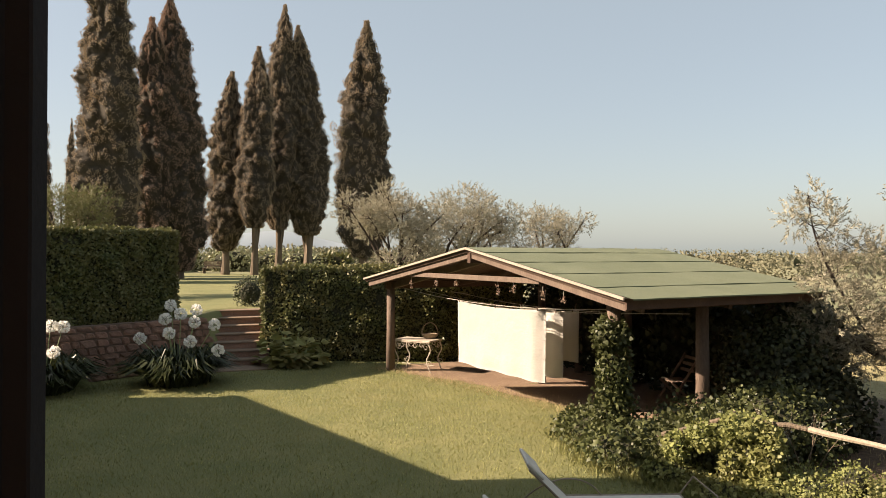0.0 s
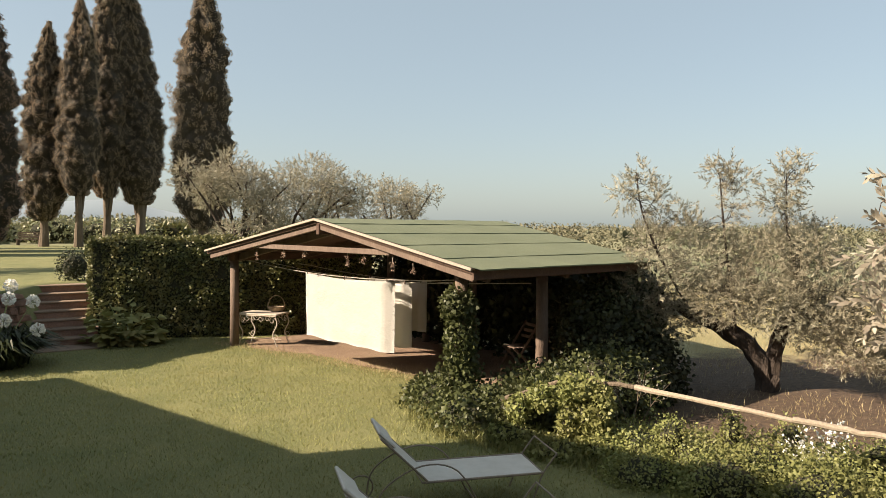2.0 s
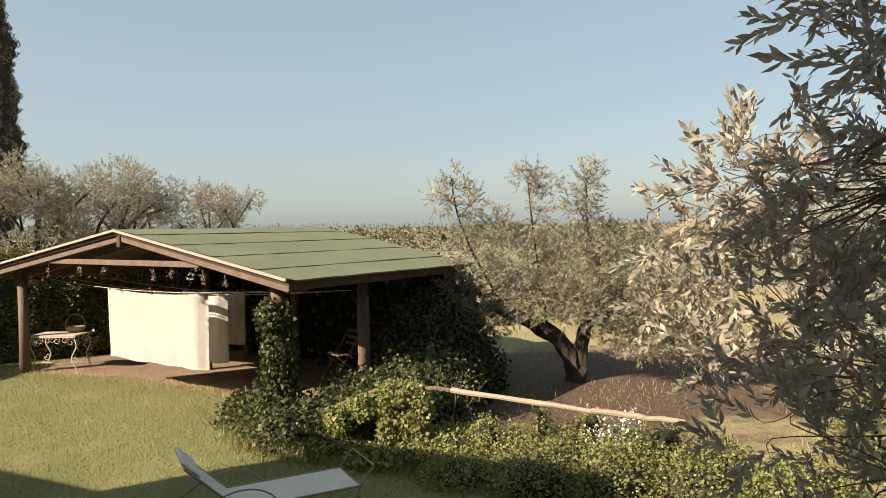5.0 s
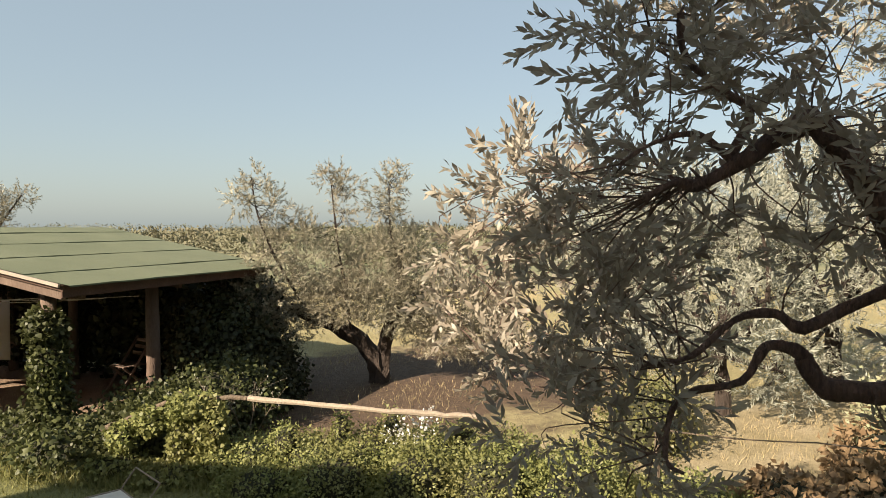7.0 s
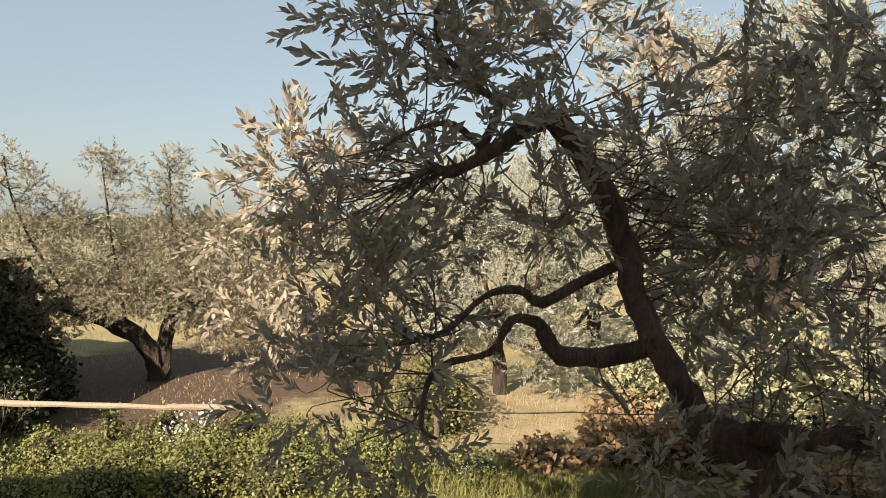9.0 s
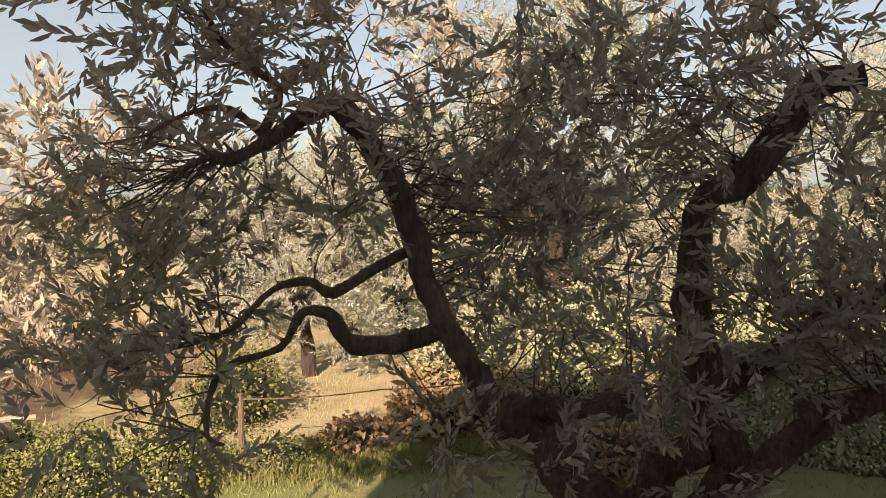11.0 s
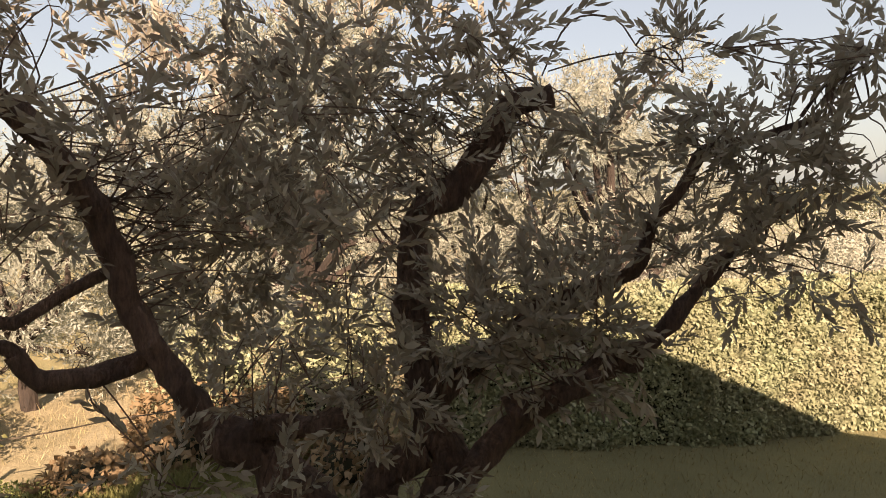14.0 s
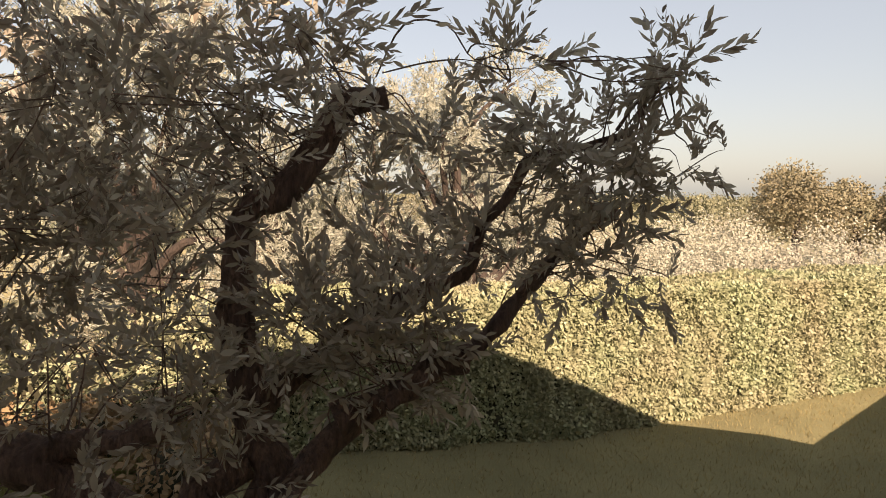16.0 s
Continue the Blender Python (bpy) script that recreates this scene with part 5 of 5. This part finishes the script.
def dry_stems():
    """Bare forking stems that stand above the fence."""
    t = empty("bare_shrub", (3.95, 7.9, 0), "leafless grey twiggy shrub behind the fence rail", "shrub")
    r = np.random.default_rng(12)
    bm = bmesh.new()
    tips = []
    for k in range(6):
        a = Vector((r.normal() * .1, r.normal() * .1, 0))
        b = a + Vector((r.uniform(-.35, .6), r.uniform(-.35, .35), r.uniform(.75, 1.1)))
        m = a.lerp(b, .55) + Vector((r.normal() * .06, r.normal() * .06, .08))
        tube(bm, *smooth_path([a, m, b], [.007, .005, .002], 3), 5, 0, False)
        for j in range(5):
            c = m.lerp(b, j / 5)
            e = c + Vector((r.normal() * .13, r.normal() * .13, r.uniform(.04, .2)))
            tube(bm, [c, e], [.0025, .0015], 4, 0, False)
            tips += [np.array(c.lerp(e, g)) for g in (.5, .8, 1)]
    part("stem_tangle", bm, M_BARK_P, t)["kind"] = "stuff"
    tips = np.array(tips)
    scatter("leaves", LEAF, tips, r.normal(size=tips.shape) + (0, 0, .4), r.normal(size=tips.shape), .03, M_OLIVE_P, t)


dry_stems()



def rank_grass():
    """Long uncut grass and weeds along the fence and the ivy's edge."""
    n = 42000
    f = RNG.uniform(0, 1, n)
    line = np.array(((2.1, 11.2), (2.15, 9.4), (2.9, 8.3), (4.2, 7.1), (5.2, 5.9), (6.4, 4.3), (7.2, 2.4), (8.2, .6)))
    k = np.minimum((f * 7).astype(int), 6)
    g = (f * 7 - k)[:, None]
    p = line[k] * (1 - g) + line[k + 1] * g + RNG.normal(size=(n, 2)) * .22
    p = np.c_[p, np.zeros(n)]
    d = RNG.normal(size=p.shape) * .4 + (0, 0, 1)
    tagged(scatter("rank_grass", THIN, p, d, RNG.normal(size=p.shape), RNG.uniform(.05, .2, n), M_TALL), "long yellow-green grass along the fence", "grass", kind="stuff")


M_TALL = leafy("long_grass", (0.15, 0.17, 0.055), (0.30, 0.28, 0.11), (0.2, 0.2, 0.075), 0.3, 0.6, 0.8)
rank_grass()
bush("white_flowering_shrub", "white-flowered climber on the fence", [((5.05, 6.05, .62), (.2, .16, .2), 110), ((5.2, 5.9, .7), (.12, .12, .14), 60), ((4.9, 6.2, .52), (.14, .12, .12), 50)], .042, M_PETAL, "shrub", LEAF, False)
bush("wild_shrub", "loose green wild shrub beyond the fence", [((7.9, 4.9, .35), (.6, .6, .6), 2200), ((8.6, 5.2, .3), (.5, .5, .5), 1500)], .06, M_HEDGE, "shrub", LEAF)
bush("wild_shrub", "pale sunlit shrub in the field", [((9.4, 2.3, .45), (.8, .7, .8), 3000), ((10.0, .7, .6), (.9, .9, 1.0), 3400), ((9.3, 1.1, .3), (.6, .6, .6), 2000)], .07, M_HEDGE_L, "shrub", LEAF)
bush("clipped_ball_shrub", "round dark clipped shrub at the top of the steps", [((-5.6, 20.9, 1.6), (.44, .42, .46), 1500)], .06, M_IVY_SHADE, "shrub", LEAF)
for c in ((-12, 61, 2.0), (-18, 62, 2.2), (-22, 60, 2.0), (-25, 58, 2.4), (-14.5, 63, 2.1)):
    bush("garden_shrub", "loose sunlit shrub across the upper garden", [(c, (2.2, 1.2, 1.2), 700)], .3, M_HEDGE_L, "shrub", LEAF)


WIRE = [Vector((6.64, 3.98, .72)), Vector((7.4, 2.7, .70)), Vector((8.2, 1.5, .70)), Vector((9.2, .2, .70))]


def fence():
    f = empty("pole_fence", (3.3, 8.2, 0), "rustic fence of bleached chestnut poles", "fence")
    o = Vector((3.3, 8.2, 0))
    pts = [Vector(p) for p in ((2.7, 8.95, .45), (3.31, 8.17, .88), (3.83, 7.46, .9), (4.7, 5.95, .88), (5.3, 5.25, .85))]
    for k, (a, b) in enumerate(zip(pts, pts[1:])):
        bm = bmesh.new()
        n = 8
        tube(bm, [a.lerp(b, i / n) - o + Vector((0, 0, .025 * noise.noise((i * .7, k * 5, 0)))) for i in range(n + 1)], [.034 - .001 * i for i in range(n + 1)], 8, .2)
        part("rail", bm, M_BARK_P if k < 2 else M_RAIL, f)
    for p in (pts[1], WIRE[0]):
        bm = bmesh.new()
        tube(bm, [Vector((p.x, p.y, -.1)) - o, Vector((p.x, p.y, p.z * .5)) - o, Vector((p.x + .01, p.y, p.z + .06)) - o], [.036, .034, .03], 8, .2)
        part("post", bm, M_BARK_P, f)
    for a, b in zip(WIRE, WIRE[1:]):
        bm = bmesh.new()
        tube(bm, [a.lerp(b, i / 8) - o - Vector((0, 0, .03 * math.sin(math.pi * i / 8))) for i in range(9)], [.008] * 9, 5)
        part("wire", bm, M_BARK_P, f)


fence()


bush("weed_patch", "brown dried weeds in the shade of the old olive", [((8.2, 2.3, .1), (.6, .5, .4), 1700), ((8.9, 2.5, .15), (.6, .6, .5), 1900), ((8.5, 1.5, .15), (.7, .5, .5), 1900), ((7.4, 3.0, .05), (.45, .4, .28), 1000), ((7.7, .4, .1), (.7, .6, .4), 1600)], .1, M_WEED, "weeds", LEAF)


def agapanthus(x, y, r, stalks, seed):
    rnd = np.random.default_rng(seed)
    t = empty("agapanthus", (x, y, 0), "agapanthus clump with white globe flowers by the wall", "flower", "agapanthus clumps")
    bm = bmesh.new()
    for k in range(1000):
        a, L, e = rnd.uniform(0, 2 * math.pi), rnd.uniform(.5, .85), rnd.uniform(.55, 1.5)
        d = Vector((math.cos(a), math.sin(a), 0))
        b = d * rnd.uniform(0, 1) ** .5 * r * .66 + Vector((0, 0, rnd.uniform(0, .12)))
        a += rnd.normal() * .5
        d = Vector((math.cos(a), math.sin(a), 0))
        s = Vector((-math.sin(a), math.cos(a), rnd.normal() * .4)) * rnd.uniform(.018, .03)
        rise, reach = math.sin(e) * L, math.cos(e) * L
        q = [b, b + d * reach * .3 + Vector((0, 0, rise * .6)), b + d * (reach * .7 + .08) + Vector((0, 0, rise * .86)), b + d * (reach + .22) + Vector((0, 0, rise * .62))]
        w = [.7, 1, .8, .05]
        L1 = [bm.verts.new(p - s * v) for p, v in zip(q, w)]
        L2 = [bm.verts.new(p + s * v) for p, v in zip(q, w)]
        for i in range(3):
            bm.faces.new((L1[i], L2[i], L2[i + 1], L1[i + 1]))
    part("strap_leaves", bm, M_STRAP, t)
    # dark ellipsoid in place of the shade low in the clump
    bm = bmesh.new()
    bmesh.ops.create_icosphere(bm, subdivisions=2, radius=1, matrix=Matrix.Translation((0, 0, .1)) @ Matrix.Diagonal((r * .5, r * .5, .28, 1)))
    part("shade_heart", bm, M_SHADE_CORE, t)
    for px, py, pz in stalks:
        bm = bmesh.new()
        tip = Vector((px - x, py - y, pz))
        root = Vector((tip.x * .25, tip.y * .25, .2))
        tube(bm, [root, root.lerp(tip, .5) + Vector((0, 0, .06)), tip], [.011, .009, .008], 6)
        st = part("stalk", bm, M_STALK, t)
        n = 150
        d = unit(rnd.normal(size=(n, 3)))
        scatter("flower_head", PETAL, np.array(tip) + d * .03, d + rnd.normal(size=d.shape) * .15, rnd.normal(size=d.shape), .10 * rnd.uniform(.8, 1.1, n), M_PETAL, st, "white globe of small flowers")


PETAL = (np.array([(0, 0, 0), (-.03, .55, 0), (.03, .55, 0), (-.2, .95, .1), (.2, .95, -.1), (0, 1.05, 0)]), np.array([(0, 2, 1), (1, 5, 3), (2, 4, 5), (1, 2, 5)]))
agapanthus(-5.55, 15.0, .95, [(-.13 + ((px - 784) / 1247 + .0105) * d, d, 2.745 - (py - 453) / 1247 * d) for px, py, d in
           ((306, 543, 15.2), (323, 558, 14.8), (351, 551, 15), (296, 567, 14.8), (348, 572, 14.7), (303, 592, 14.5), (382, 577, 15.0), (340, 607, 14.5), (389, 622, 14.6), (252, 601, 14.9))], 3)
agapanthus(-7.85, 14.0, .8, [(-.13 + ((px - 784) / 1247 + .0105) * d, d, 2.745 - (py - 453) / 1247 * d) for px, py, d in ((96, 580, 14.1), (118, 581, 14.2), (102, 625, 13.8), (60, 600, 14))], 4)


def broadleaf():
    t = empty("broadleaf_plant", (-3.6, 17.35, 0), "broad-leaved green plant at the hedge foot", "plant")
    rnd = np.random.default_rng(5)
    n = 260
    d = unit(rnd.normal(size=(n, 3)) * (1, 1, .5) + (0, -.2, .5))
    at = d * rnd.uniform(.3, .85, n)[:, None] * (1, .7, 1.15)
    at[:, 2] = np.abs(at[:, 2]) + .08
    scatter("leaves", IVY, at, d * (1, 1, .2) + (0, 0, -.1) + rnd.normal(size=d.shape) * .2, (0, 0, 1) + rnd.normal(size=d.shape) * .35, rnd.uniform(.16, .3, n), M_FIG, t)
    bm = bmesh.new()
    for k in range(0, n, 4):
        tube(bm, [Vector((0, 0, 0)), Vector(at[k]) * .5 + Vector((0, 0, .05)), Vector(at[k])], [.012, .01, .006], 5)
    part("stem_tangle", bm, M_STALK, t)["kind"] = "stuff"


broadleaf()


def sun_lounger(m):
    t = empty("sun_lounger", (0, 0, 0), "sun lounger of pale tube with grey sling, back raised", "sun lounger", "sun loungers on the lawn")
    w = .30
    bm = bmesh.new()
    box(bm, (0, -w + .02, .335), (1.15, w - .02, .345), bevel=.004)
    part("seat_sling", bm, M_MESH, t)
    bm = bmesh.new()
    box(bm, (0, -w + .03, -.005), (.62, w - .03, .005), Matrix.Translation((.0, 0, .35)) @ Matrix.Rotation(radians(180), 4, "Z") @ Matrix.Rotation(radians(-44), 4, "Y"), .003)
    part("back_sling", bm, M_MESH, t)
    top = Vector((-.62 * math.cos(radians(44)), 0, .35 + .62 * math.sin(radians(44))))
    bm = bmesh.new()
    box(bm, (.44, -w + .04, .008), (.66, w - .04, .04), Matrix.Translation((.0, 0, .35)) @ Matrix.Rotation(radians(180), 4, "Z") @ Matrix.Rotation(radians(-44), 4, "Y"), .012)
    part("headrest", bm, M_MESH, t)
    for sy in (-1, 1):
        y = sy * w
        bm = bmesh.new()
        tube(bm, [Vector((-.05, y, .34)), Vector((.6, y, .34)), Vector((1.16, y, .34))], [.012] * 3, 8)
        tube(bm, [Vector((0, y, .35)), top + Vector((0, y, 0))], [.011] * 2, 8)
        part("side_rail", bm, M_TUBE, t)
        bm = bmesh.new()
        tube(bm, *smooth_path([Vector((1.3, y, .52)), Vector((1.16, y, .34)), Vector((1.08, y, .14)), Vector((1.02, y, .0))], [.008] * 4), 6)
        part("foot_leg", bm, M_TUBE, t)
        bm = bmesh.new()
        tube(bm, *smooth_path([Vector((-.5, y, .0)), Vector((-.42, y, .3)), Vector((-.05, y, .5)), Vector((.3, y, .42)), Vector((.55, y, .0))], [.008] * 5), 6)
        part("arched_leg", bm, M_TUBE, t)
        bm = bmesh.new()
        pts = [Vector((-.55 + math.cos(k * math.pi / 10) * .12, y, .12 + math.sin(k * math.pi / 10) * .12)) for k in range(21)]
        tube(bm, pts, [.009] * 21, 6)
        part("wheel", bm, M_TUBE, t)
    for x, z in ((1.16, .34), (1.3, .52), (-.05, .34), (.55, .02), (-.5, .02)):
        bm = bmesh.new()
        tube(bm, [Vector((x, -w, z)), Vector((x, w, z))], [.008] * 2, 6)
        part("cross_bar", bm, M_TUBE, t)
    t.matrix_basis = m
    return t


LOUNGER = sun_lounger(pose(1.17, 6.78, 0, 0, 0, 1))
copy_thing(LOUNGER, pose(0.72, 5.45, 0, 0, 0, 3))


def bench():
    b = empty("garden_bench", (-17.9, 56.5, TERRACE), "wooden garden bench under the cypresses", "bench")
    bm = bmesh.new()
    box(bm, (-.8, -.25, .4), (.8, .25, .46), bevel=.01)
    part("seat", bm, M_WOOD, b)
    bm = bmesh.new()
    for k in range(3):
        box(bm, (-.8, .24, .55 + k * .15), (.8, .28, .65 + k * .15))
    part("backrest", bm, M_WOOD, b)
    for sx in (-.7, .7):
        bm = bmesh.new()
        box(bm, (sx - .04, -.25, -.05), (sx + .04, .28, .41), bevel=.01)
        part("leg", bm, M_WOOD, b)


bench()
